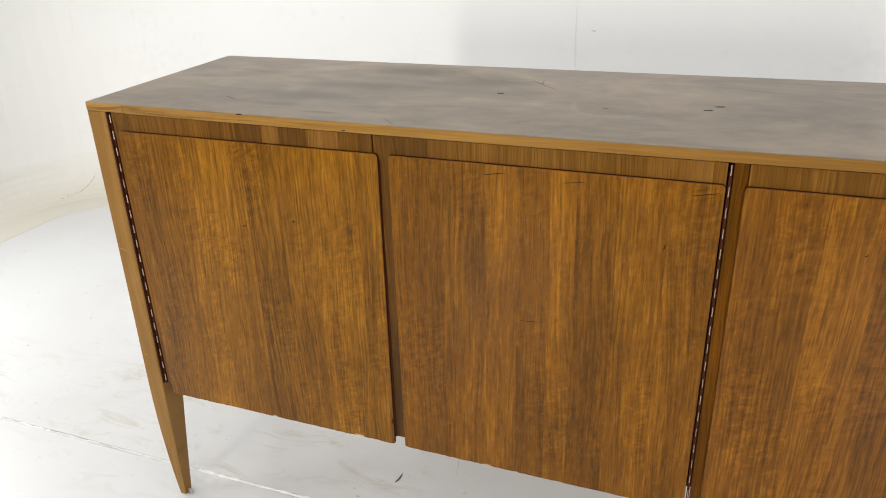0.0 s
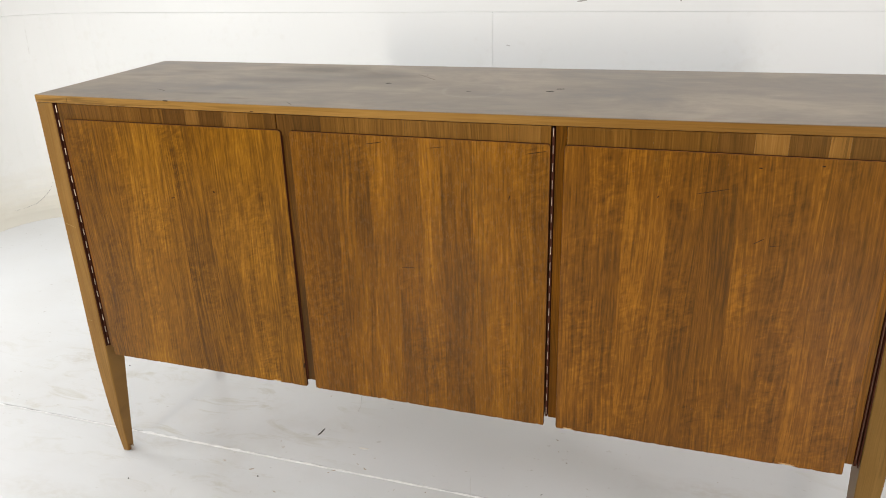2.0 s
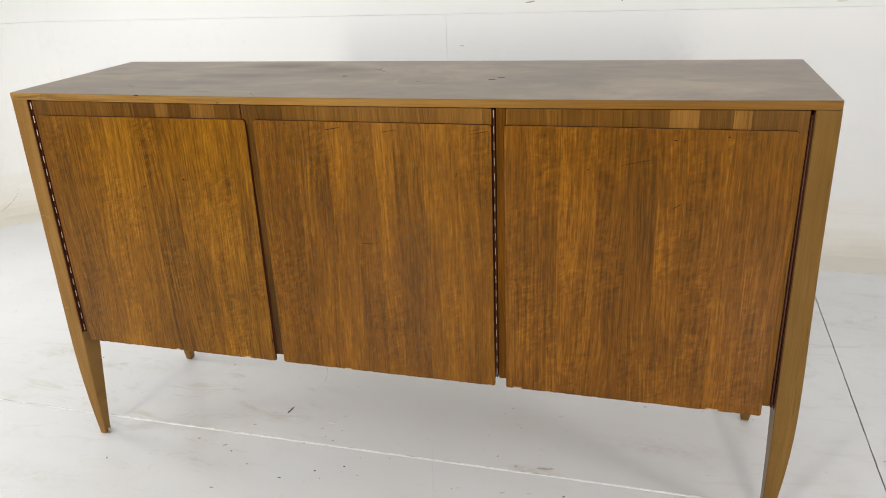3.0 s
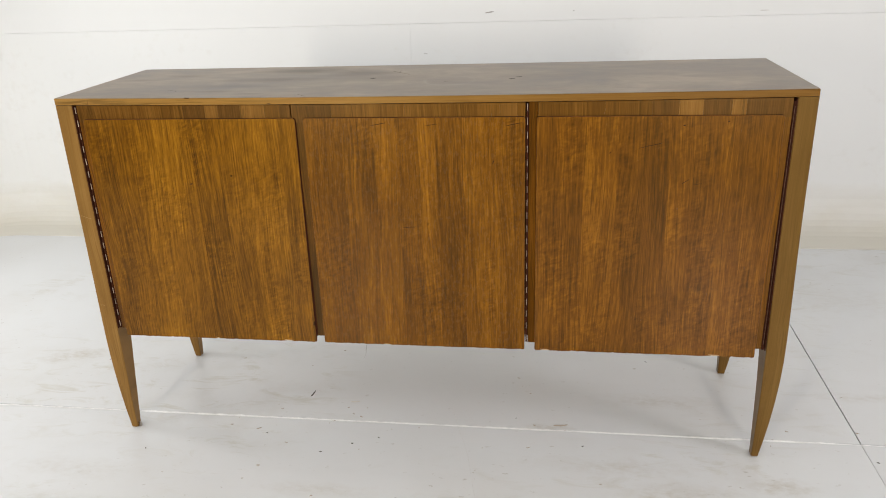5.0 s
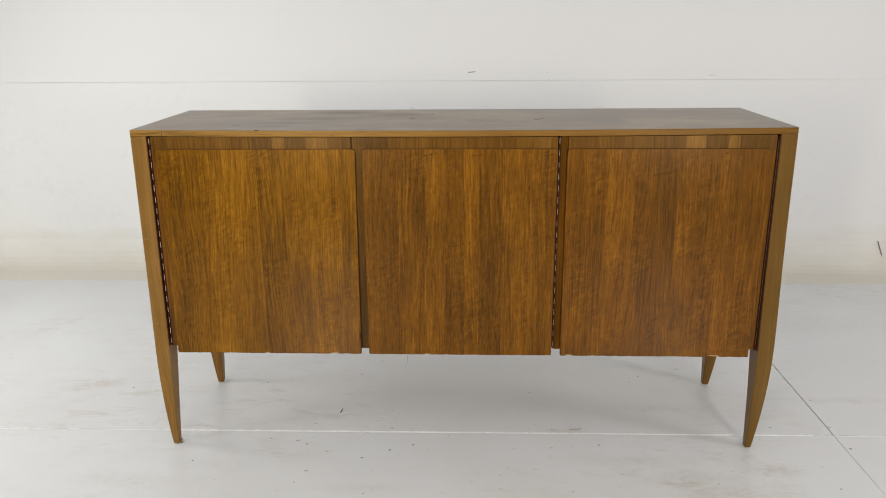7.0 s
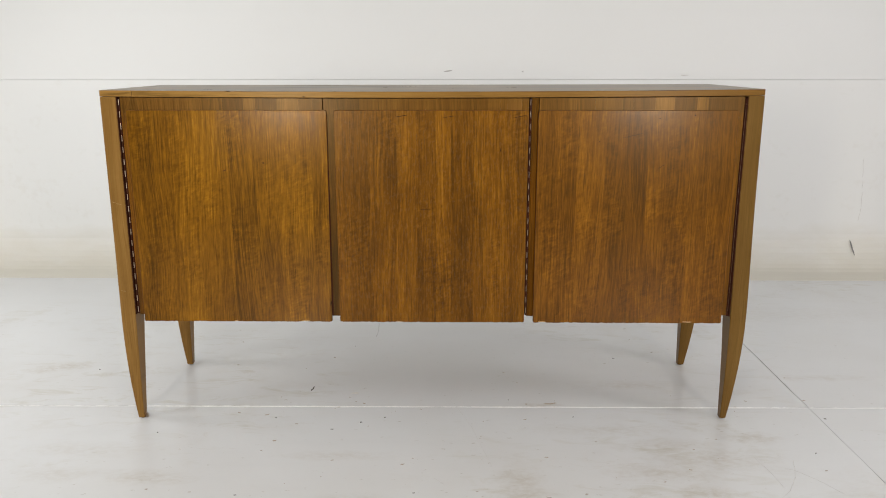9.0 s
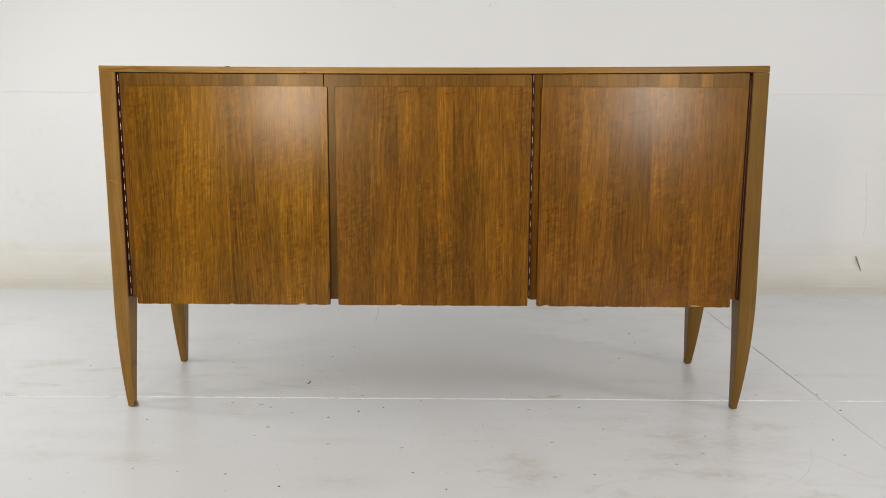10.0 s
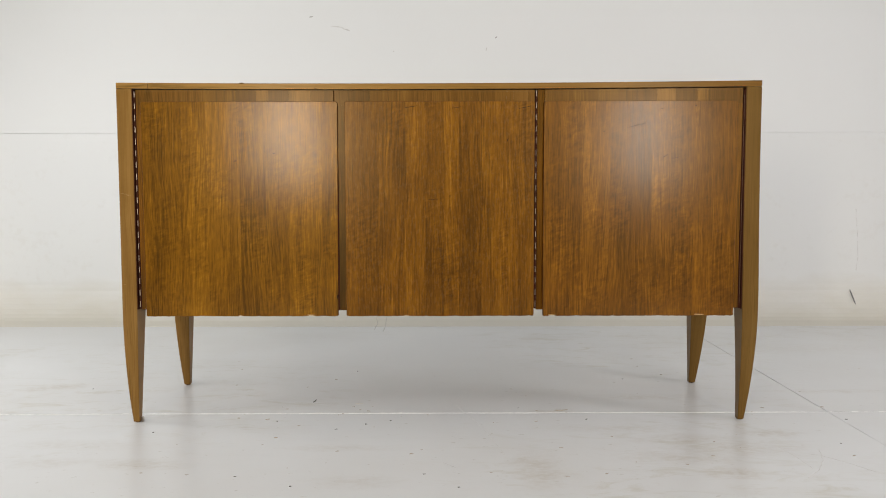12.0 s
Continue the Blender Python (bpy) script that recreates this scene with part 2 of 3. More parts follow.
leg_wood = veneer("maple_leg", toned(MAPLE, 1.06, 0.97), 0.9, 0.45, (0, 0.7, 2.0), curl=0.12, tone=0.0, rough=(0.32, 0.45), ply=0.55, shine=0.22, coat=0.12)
leg_wood_darker = veneer("maple_leg_darker", toned(MAPLE, 0.68, 1.0), 0.9, 0.45, (0, 0.9, 3.0), curl=0.12, tone=0.0, rough=(0.32, 0.45), ply=0.55, shine=0.22, coat=0.12)
edge_wood = veneer("maple_edge", toned(MAPLE, 1.32, 0.99), 4.0, 2.0, (0, 0.3, 0.5), along="x", curl=0.1, tone=0.0, rough=(0.32, 0.45), ply=0.75, shine=0.4, fade=(-0.35, 0.65), coat=0.12)


BASE_Y = 0.2
# sound dark patches on the worn top: x, y, half width, half depth, strength
TOP_SMEARS = ((-0.34, 0.355, 0.11, 0.050, 0.75), (-0.37, 0.225, 0.13, 0.030, 0.70), (-0.47, 0.140, 0.10, 0.022, 0.65), (-0.48, 0.075, 0.05, 0.014, 0.55), (-0.19, 0.30, 0.10, 0.050, 0.75),
              (-0.64, 0.295, 0.05, 0.020, 0.45), (-0.74, 0.240, 0.04, 0.014, 0.35), (-0.377, 0.046, 0.035, 0.008, 0.65), (0.065, 0.180, 0.05, 0.040, 0.40), (-0.12, 0.23, 0.16, 0.05, 0.35),
              (0.225, 0.012, 0.035, 0.008, 0.55), (0.34, 0.225, 0.16, 0.05, 0.20), (-0.05, 0.09, 0.20, 0.04, 0.25), (0.55, 0.34, 0.12, 0.03, 0.15))


def old_top(name):
    """Dark lacquered top, gone dull in clouds, with rings and faint scratches along the grain."""
    n = Nodes(name)
    grain = n.noise(n.scaled(n.at, (5.0, 160.0, 1.0)), 1.0, 4, 0.6)
    cloud = n.noise(n.scaled(n.at, (2.6, 5.0, 1.0), (0.4, 0.9, 0)), 1.0, 5, 0.66, 0.8)
    smear = n.noise(n.scaled(n.at, (13.0, 24.0, 1.0), (4, 1, 0)), 1.0, 4, 0.55, 0.6)
    wear = n.maths("ADD", n.maths("MULTIPLY", cloud, 0.7), n.maths("MULTIPLY", smear, 0.3))
    v = n.maths("ADD", n.maths("MULTIPLY", n.span(wear, 0.36, 0.64), 0.86), n.maths("MULTIPLY", grain, 0.14))
    colour = n.ramp(v, ((0.0, (0.100, 0.073, 0.050)), (0.4, (0.225, 0.175, 0.128)), (1.0, (0.40, 0.325, 0.248))))
    # dark smears where the finish is still sound, and a white ring left by a dish
    x, y, z = n.xyz(n.at)
    rag = n.maths("MULTIPLY", n.maths("SUBTRACT", n.noise(n.scaled(n.at, (7.0, 16.0, 1.0), (2, 5, 0)), 1.0, 5, 0.62, 0.8), 0.5), 2.2)
    total = 0.0
    for cx, cy, rx, ry, deep in TOP_SMEARS:
        dx = n.maths("DIVIDE", n.maths("SUBTRACT", x, cx), rx)
        dy = n.maths("DIVIDE", n.maths("SUBTRACT", y, cy - BASE_Y), ry)
        d = n.maths("SQRT", n.maths("ADD", n.maths("MULTIPLY", dx, dx), n.maths("MULTIPLY", dy, dy)))
        total = n.maths("MAXIMUM", total, n.span(n.maths("ADD", d, rag), 0.1, 1.4, deep * 0.85, 0.0))
    colour = n.mix(total, colour, (0.062, 0.049, 0.034))
    r = n.maths("SQRT", n.maths("ADD", n.maths("POWER", n.maths("ABSOLUTE", n.maths("SUBTRACT", x, 0.062)), 2.0), n.maths("POWER", n.maths("ABSOLUTE", n.maths("SUBTRACT", y, 0.180 - BASE_Y)), 2.0)))
    r = n.maths("ADD", r, n.maths("MULTIPLY", n.maths("SUBTRACT", smear, 0.5), 0.018))
    band = n.span(n.maths("ABSOLUTE", n.maths("SUBTRACT", r, 0.058)), 0.001, 0.006, 1.0, 0.0)
    colour = n.mix(n.maths("MULTIPLY", band, n.span(smear, 0.35, 0.6, 0.1, 0.55)), colour, (0.33, 0.275, 0.215))
    rough = n.span(wear, 0.35, 0.65, 0.30, 0.48)
    n.relief(n.maths("ADD", grain, smear), 0.06, 0.0005)
    n.bsdf.inputs["Specular Tint"].default_value = (1.0, 0.95, 0.90, 1)
    return n.finish(colour, rough)


top_wood = old_top("worn_dark_top")


def painted(name, tone, grime, rough, stain, scale, amount, bump=0.1, marks=0.0, spots=()):
    """White paint with broad unevenness, rubbed dirt and a fine roller grain."""
    n = Nodes(name)
    broad = n.noise(n.at, scale * 0.35, 4, 0.55)
    patch = n.noise(n.scaled(n.at, (1, 1, 1), (3, 8, 1)), scale, 3, 0.5)
    speck = n.noise(n.at, scale * 16, 3, 0.6)
    colour = n.mix(n.span(broad, 0.35, 0.65, 0.0, 0.6), tone, grime)
    dirty = n.span(patch, 0.45, 0.80)
    colour = n.mix(n.maths("MULTIPLY", dirty, amount), colour, stain)
    if marks:
        zone = n.span(n.noise(n.scaled(n.at, (1, 1, 1), (7, 2, 0)), 1.1, 2, 0.5), 0.44, 0.62)
        spot = n.span(n.noise(n.scaled(n.at, (1, 1, 1), (1, 5, 0)), 7.0, 4, 0.6), 0.50, 0.80)
        colour = n.mix(n.maths("MULTIPLY", n.maths("MULTIPLY", zone, spot), marks), colour, stain)
        rub = n.span(n.noise(n.scaled(n.at, (2.2, 11.0, 1), (3, 1, 0), (0, 0, 0.25)), 1.0, 4, 0.6), 0.55, 0.85)
        colour = n.mix(n.maths("MULTIPLY", rub, marks * 0.55), colour, (0.47, 0.47, 0.46))
        # mopped-in dirt: thin broken smears, and crumbs of it
        smear = n.span(n.noise(n.scaled(n.at, (6.0, 17.0, 1), (5, 9, 0), (0, 0, -0.2)), 1.0, 6, 0.68, 1.0), 0.54, 0.68)
        colour = n.mix(n.maths("MULTIPLY", n.maths("MULTIPLY", smear, zone), marks * 2.2), colour, (0.46, 0.43, 0.34))
        crumb = n.span(n.noise(n.scaled(n.at, (1, 1.6, 1), (2, 3, 0)), 42.0, 3, 0.6), 0.66, 0.74)
        colour = n.mix(n.maths("MULTIPLY", n.maths("MULTIPLY", crumb, n.span(patch, 0.40, 0.60)), marks * 3.0), colour, (0.36, 0.33, 0.27))
    if spots:
        x, y, z = n.xyz(n.at)
        rag = n.maths("MULTIPLY", n.maths("SUBTRACT", n.noise(n.scaled(n.at, (15.0, 26.0, 1)), 1.0, 5, 0.65, 0.6), 0.5), 2.6)
        broken = n.span(n.noise(n.scaled(n.at, (40.0, 70.0, 1), (2, 2, 0)), 1.0, 4, 0.65), 0.36, 0.62, 0.2, 1.0)
        total = 0.0
        for cx, cy, rx, ry, deep in spots:
            dx = n.maths("DIVIDE", n.maths("SUBTRACT", x, cx), rx)
            dy = n.maths("DIVIDE", n.maths("SUBTRACT", y, cy), ry)
            d = n.maths("SQRT", n.maths("ADD", n.maths("MULTIPLY", dx, dx), n.maths("MULTIPLY", dy, dy)))
            hit = n.span(n.maths("ADD", d, rag), -0.2, 1.5, deep * 0.95, 0.0)
            total = n.maths("MAXIMUM", total, hit)
        colour = n.mix(n.maths("MULTIPLY", total, broken), colour, stain)
    gloss = n.span(patch, 0.0, 1.0, rough[0], rough[1])
    if bump:
        n.relief(n.maths("ADD", n.maths("MULTIPLY", speck, 0.5), broad), bump, 0.002)
    return n.finish(colour, gloss)


# trodden dirt on the floor: x, y, half width, half depth, strength
FLOOR_SPOTS = ((0.22, -0.33, 0.05, 0.10, 0.65), (0.554, -0.271, 0.11, 0.035, 0.60), (0.641, -0.363, 0.06, 0.03, 0.75), (0.837, -0.088, 0.06, 0.03, 0.75), (0.70, -0.20, 0.13, 0.05, 0.55),
               (0.466, -0.05, 0.16, 0.03, 0.40), (0.307, 0.104, 0.045, 0.012, 0.7), (0.606, -0.135, 0.12, 0.03, 0.50), (-0.226, -0.197, 0.12, 0.02, 0.35), (-0.171, -0.406, 0.08, 0.03, 0.40),
               (-0.669, -0.306, 0.09, 0.03, 0.50), (-0.878, -0.177, 0.14, 0.03, 0.30), (-0.886, -0.296, 0.09, 0.03, 0.35), (-1.188, 0.380, 0.05, 0.03, 0.8), (-1.258, 0.358, 0.05, 0.03, 0.7),
               (0.60, 0.25, 0.14, 0.03, 0.35), (1.203, 0.313, 0.13, 0.02, 0.45), (1.15, -0.35, 0.2, 0.08, 0.35), (1.4, 0.95, 0.3, 0.08, 0.25))
floor_paint = painted("floor_paint", (0.665, 0.67, 0.672), (0.635, 0.64, 0.637), (0.27, 0.34), (0.42, 0.37, 0.29), 2.4, 0.14, 0.0, marks=0.23, spots=FLOOR_SPOTS)
wall_paint = painted("wall_paint", (0.795, 0.80, 0.795), (0.765, 0.77, 0.765), (0.58, 0.62), (0.74, 0.73, 0.71), 1.2, 0.15, 0.0)
unseen_floor_grey = painted("unseen_floor_grey", (0.20, 0.195, 0.19), (0.17, 0.165, 0.16), (0.5, 0.6), (0.12, 0.11, 0.10), 2.0, 0.3)
ceiling_paint = painted("ceiling_paint", (0.45, 0.45, 0.45), (0.42, 0.42, 0.42), (0.6, 0.7), (0.4, 0.4, 0.4), 1.0, 0.2)
unseen_wall_grey = painted("unseen_wall_grey", (0.12, 0.12, 0.12), (0.10, 0.10, 0.10), (0.6, 0.7), (0.08, 0.08, 0.08), 1.0, 0.2)


def cove_paint_material():
    """Wall paint that has gone yellowish and scuffed where feet and mops reach it."""
    n = Nodes("cove_paint")
    x, y, z = n.xyz(n.at)
    blot = n.noise(n.scaled(n.at, (1.4, 1.4, 3.0)), 2.2, 5, 0.65, 0.4)
    fine = n.noise(n.at, 30, 3, 0.6)
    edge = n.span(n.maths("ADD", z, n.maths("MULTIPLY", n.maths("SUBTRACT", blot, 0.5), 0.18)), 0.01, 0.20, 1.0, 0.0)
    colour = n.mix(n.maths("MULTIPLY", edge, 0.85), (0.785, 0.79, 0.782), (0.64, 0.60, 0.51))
    colour = n.mix(n.maths("MULTIPLY", n.span(n.maths("MULTIPLY", blot, fine), 0.30, 0.44), 0.12), colour, (0.60, 0.56, 0.49))
    n.relief(fine, 0.03, 0.001)
    return n.finish(colour, 0.55)


cove_paint = cove_paint_material()


def simple(name, colour, rough, metal=0.0, vary=0.15, scale=60.0, shine=0.5):
    n = Nodes(name)
    n.bsdf.inputs["Specular IOR Level"].default_value = shine
    v = n.noise(n.at, scale, 3, 0.6)
    dark = tuple(c * (1 - vary) for c in colour)
    pale = tuple(min(1, c * (1 + vary)) for c in colour)
    return n.finish(n.mix(n.span(v, 0.3, 0.7), dark, pale), n.span(v, 0.3, 0.7, rough * 0.85, rough * 1.15), metal)


brass = simple("aged_brass", (0.60, 0.50, 0.40), 0.4, 1.0)
dull_pin = simple("dull_hinge_pin", (0.16, 0.10, 0.07), 0.5, 1.0)
# near-black brown of the hinges, also used to paint shade at the doors' meeting
hinge_and_shade_dark = simple("dark_hinge_and_shade", (0.045, 0.013, 0.006), 0.7, shine=0.08)
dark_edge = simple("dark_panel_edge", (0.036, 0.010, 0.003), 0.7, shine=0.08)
worn_edge = simple("worn_panel_edge", (0.12, 0.045, 0.007), 0.6, vary=0.6, scale=60, shine=0.15)
raw_wood = simple("raw_chipped_wood", (0.46, 0.29, 0.12), 0.7)
joint_dark = simple("joint_dirt", (0.10, 0.09, 0.08), 0.8)
caulk = simple("white_caulk", (0.86, 0.86, 0.85), 0.55, vary=0.06, scale=90)
flake_dark = simple("dark_flake", (0.06, 0.05, 0.04), 0.7)
flake_brown = simple("brown_flake", (0.42, 0.36, 0.29), 0.7)
flake_pale = simple("pale_flake", (0.72, 0.69, 0.63), 0.6)
mark_grey = simple("grey_scuff", (0.36, 0.34, 0.32), 0.6)
mark_soft = simple("soft_scuff", (0.60, 0.59, 0.57), 0.6)
mark_black = simple("black_scuff", (0.16, 0.15, 0.15), 0.6)
mark_brown = simple("brown_smudge", (0.085, 0.035, 0.006), 0.6, shine=0.1)
mark_top = simple("dull_brown_mark", (0.042, 0.030, 0.020), 0.6, shine=0.2)
mark_dark = simple("dark_scratch", (0.022, 0.008, 0.002), 0.6, shine=0.1)
mark_pale = simple("pale_scratch", (0.36, 0.23, 0.09), 0.6)
dark_glide = simple("dark_worn_glide", (0.07, 0.05, 0.035), 0.5, 0.6)
nickel = simple("dull_nickel", (0.55, 0.50, 0.46), 0.4, 1.0)


# ---- mesh helpers ----
def part(name, bm, material, parent=None, label=""):
    """Links a bmesh, drawn in the thing's own space, as one mesh object."""
    bmesh.ops.recalc_face_normals(bm, faces=bm.faces[:])
    data = bpy.data.meshes.new(name)
    bm.to_mesh(data)
    bm.free()
    data.materials.append(material)
    ob = new(name, data)
    if parent:
        ob.parent = parent
    if label:
        ob["label"] = label
    return ob


def box(x0, x1, y0, y1, z0, z1, ease=0.0, cuts=1):
    bm = bmesh.new()
    bmesh.ops.create_cube(bm, size=1)
    for v in bm.verts:
        v.co = ((x0 + x1) / 2 + v.co.x * (x1 - x0), (y0 + y1) / 2 + v.co.y * (y1 - y0), (z0 + z1) / 2 + v.co.z * (z1 - z0))
    if ease:
        bmesh.ops.bevel(bm, geom=bm.edges[:], offset=ease, segments=cuts, affect="EDGES")
    return bm


def loops(rings, closed=True, caps=True):
    """A skin over rings of points that all have the same count."""
    bm = bmesh.new()
    rows = [[bm.verts.new(p) for p in ring] for ring in rings]
    for a, b in zip(rows, rows[1:]):
        m = len(a)
        for i in range(m if closed else m - 1):
            bm.faces.new((a[i], a[(i + 1) % m], b[(i + 1) % m], b[i]))
    if caps and closed:
        bm.faces.new(rows[0])
        bm.faces.new(rows[-1])
    return bm


def outline_slab(points, front, back, ease):
    """A board cut to an outline in x and z, with an eased front edge."""
    p = np.array(points, float)
    step = np.roll(p, -1, 0) - np.roll(p, 1, 0)
    step /= np.linalg.norm(step, axis=1)[:, None]
    inward = np.stack([-step[:, 1], step[:, 0]], 1)
    rings = []
    for inset, y in ((ease, front), (ease * 0.3, front + ease * 0.35), (0.0, front + ease), (0.0, back)):
        q = p + inward * inset
        rings.append([(a, y, b) for a, b in q])
    return loops(rings)


def arc(cx, cz, r, a0, a1, n=5):
    return [(cx + r * math.cos(radians(a0 + (a1 - a0) * i / n)), cz + r * math.sin(radians(a0 + (a1 - a0) * i / n))) for i in range(n + 1)]


def tube(points, r, sides=5):
    """A thin round strand along points."""
    rings = []
    for i, p in enumerate(points):
        a, b = Vector(points[max(i - 1, 0)]), Vector(points[min(i + 1, len(points) - 1)])
        t = (b - a).normalized()
        u = t.cross(Vector((0.3, 0.2, 1))).normalized()
        w = t.cross(u)
        rings.append([Vector(p) + (u * math.cos(2 * math.pi * k / sides) + w * math.sin(2 * math.pi * k / sides)) * r for k in range(sides)])
    return loops(rings)


def sliver(a, b, width, thick, up):
    """A lens-shaped sliver from a to b, that lies on a surface whose normal is up."""
    a, b, up = Vector(a), Vector(b), Vector(up)
    side = (b - a).cross(up).normalized()
    bm = bmesh.new()
    lower, upper = [], []
    for f, w in ((0.0, 0.45), (0.2, 0.95), (0.75, 1.0), (1.0, 0.35)):
        c = a.lerp(b, f)
        for s in (-1, 1):
            lower.append(bm.verts.new(c + side * s * w * width / 2))
            upper.append(bm.verts.new(c + side * s * w * width / 2 * 0.7 + up * thick))
    for i in range(0, 6, 2):
        bm.faces.new((upper[i], upper[i + 1], upper[i + 3], upper[i + 2]))
        bm.faces.new((lower[i], upper[i], upper[i + 2], lower[i + 2]))
        bm.faces.new((lower[i + 1], upper[i + 1], upper[i + 3], lower[i + 3]))
    bm.faces.new((lower[0], lower[1], upper[1], upper[0]))
    bm.faces.new((lower[6], lower[7], upper[7], upper[6]))
    return bm


# ---- the studio: floor, cyclorama, plain walls and ceiling ----
WALL_Y, LEFT_X, RIGHT_X, BACK_Y, CEIL = 1.725, -2.73, 3.6, -7.5, 3.5
SET_Y = -1.9
PAINT_Y = -2.1
COVE, CORNER, LIP = 0.16, 0.55, 0.27
SEAM_Z = 0.900


def joint_y(x):
    return 0.0885 + 0.006 * x


def joint_x(y):
    return 1.0720 + 0.018 * y


def floor_sheet():
    floor = part("floor", box(LEFT_X - 0.3, RIGHT_X + 0.3, BACK_Y - 0.3, WALL_Y + 0.3, -0.16, -0.012), joint_dark)
    tagged(floor, "white painted concrete floor with cracked joints and scuffs", "floor", kind="structure")
    rng = random.Random(8)
    n = 60
    for left in (True, False):
        for back in (False, True):
            gap = 0.0016 if back else 0.0006
            y0, y1 = (None, WALL_Y + 0.2) if back else (PAINT_Y, None)
            edge = []
            # the outline, anticlockwise: along the near side, up the far end, back along the far side
            for i in range(n + 1):
                f = i / n
                jx = joint_x(joint_y(1.07)) if y0 is None else joint_x(y0)
                x0, x1 = (LEFT_X - 0.2, jx - gap) if left else (jx + gap, RIGHT_X + 0.2)
                x = x0 + (x1 - x0) * f
                edge.append((x, joint_y(x) + 0.0035 + rng.uniform(-0.0012, 0.0012) if back else y0))
            ya, yb = (joint_y(1.07), y1) if back else (y0, joint_y(1.07))
            side = []
            for i in range(1, n):
                y = ya + (yb - ya) * i / n
                side.append((joint_x(y) + (-gap if left else gap) + rng.uniform(-0.0006, 0.0006), y))
            top = []
            for i in range(n + 1):
                f = i / n
                jx = joint_x(joint_y(1.07)) if y1 is None else joint_x(y1)
                x0, x1 = (LEFT_X - 0.2, jx - gap) if left else (jx + gap, RIGHT_X + 0.2)
                x = x1 + (x0 - x1) * f
                top.append((x, y1 if back else joint_y(x) - 0.0035 + rng.uniform(-0.0012, 0.0012)))
            ring = edge + side + top if left else edge + top + side[::-1]
            bm = loops([[(x, y, -0.013) for x, y in ring], [(x, y, -0.0006) for x, y in ring], [(x, y, 0.0) for x, y in ring]])
            part("slab", bm, floor_paint, floor)
    # unseen dark slab in front of the set, added to lower bounce and reflections
    part("unseen_dark_slab", box(LEFT_X - 0.2, RIGHT_X + 0.2, BACK_Y - 0.2, PAINT_Y - 0.003, -0.013, 0.0), unseen_floor_grey, floor, "unseen dark grey slab, added to cut fill and reflections")
    return floor


floor = floor_sheet()


def caulk_bead(floor):
    """The ragged white filler in the joint that runs along the sideboard."""
    rng = random.Random(5)
    rings = []
    x = -2.5
    while x < 3.2:
        c = joint_y(x) + rng.uniform(-0.0007, 0.0007)
        w = 0.0026 + rng.uniform(-0.0012, 0.0016)
        h = rng.uniform(0.0002, 0.0020)
        if x < -0.82 or x > 1.0:
            w *= 0.6
            h -= 0.0024 * (rng.random() < 0.35)
        elif x < -0.45:
            w *= rng.uniform(0.8, 1.7)
        rings.append([(x, c - w, -0.004), (x, c - w * 0.8, h * 0.5), (x, c, h), (x, c + w * 0.8, h * 0.5), (x, c + w, -0.004)])
        x += rng.uniform(0.006, 0.018)
    part("joint_filler", loops(rings), caulk, floor, "ragged white filler")


caulk_bead(floor)


def plan_path():
    """The inner line of the cyclorama in plan, from the far side of the back wall round the corner and along the side wall."""
    pts = [(RIGHT_X, WALL_Y)]
    for i in range(1, 41):
        pts.append((RIGHT_X + (LEFT_X + CORNER - RIGHT_X) * i / 40, WALL_Y))
    for i in range(1, 13):
        a = radians(90 + 90 * i / 12)
        pts.append((LEFT_X + CORNER + CORNER * math.cos(a), WALL_Y - CORNER + CORNER * math.sin(a)))
    for i in range(1, 21):
        pts.append((LEFT_X, WALL_Y - CORNER + (SET_Y - WALL_Y + CORNER) * i / 20))
    return pts


def sweep(path, profile, thick=None):
    """Sweeps a profile of (distance into the room, height) along a plan path whose room lies on its left."""
    p = np.array(path, float)
    step = np.gradient(p, axis=0)
    step /= np.linalg.norm(step, axis=1)[:, None]
    left = np.stack([-step[:, 1], step[:, 0]], 1)
    rings = [[(*(q + m * d), z) for d, z in profile] for q, m in zip(p, left)]
    return loops(rings)


def cyclorama():
    path = plan_path()
    wall = part("wall_north", sweep(path, [(0.0, SEAM_Z + 0.001), (0.0, CEIL), (-0.12, CEIL), (-0.12, SEAM_Z + 0.001)]), wall_paint)
    tagged(wall, "white cyclorama wall with a rounded corner, faint seams and scuffs", "wall", kind="structure")
    cut = -0.311
    gap = 0.0007
    lower = [(-0.12, -0.01), (LIP, -0.01), (LIP, 0.0012)]
    for i in range(9):
        a = radians(90 * i / 8)
        lower.append((COVE - COVE * math.sin(a), 0.0022 + COVE - COVE * math.cos(a)))
    lower += [(0.0, SEAM_Z - 0.0022), (-0.0009, SEAM_Z - 0.0006), (-0.0014, SEAM_Z + 0.0004), (-0.12, SEAM_Z + 0.0004)]
    first = [q for q in path if q[0] > cut + 0.02 and q[1] == WALL_Y] + [(cut + gap, WALL_Y)]
    rest = [(cut - gap, WALL_Y)] + [q for q in path if q[0] < cut - 0.02]
    for line in (first, rest):
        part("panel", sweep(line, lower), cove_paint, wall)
    part("seam_backing", box(cut - 0.01, cut + 0.01, WALL_Y + 0.002, WALL_Y + 0.05, 0.3, SEAM_Z - 0.004), wall_paint, wall)
    return wall


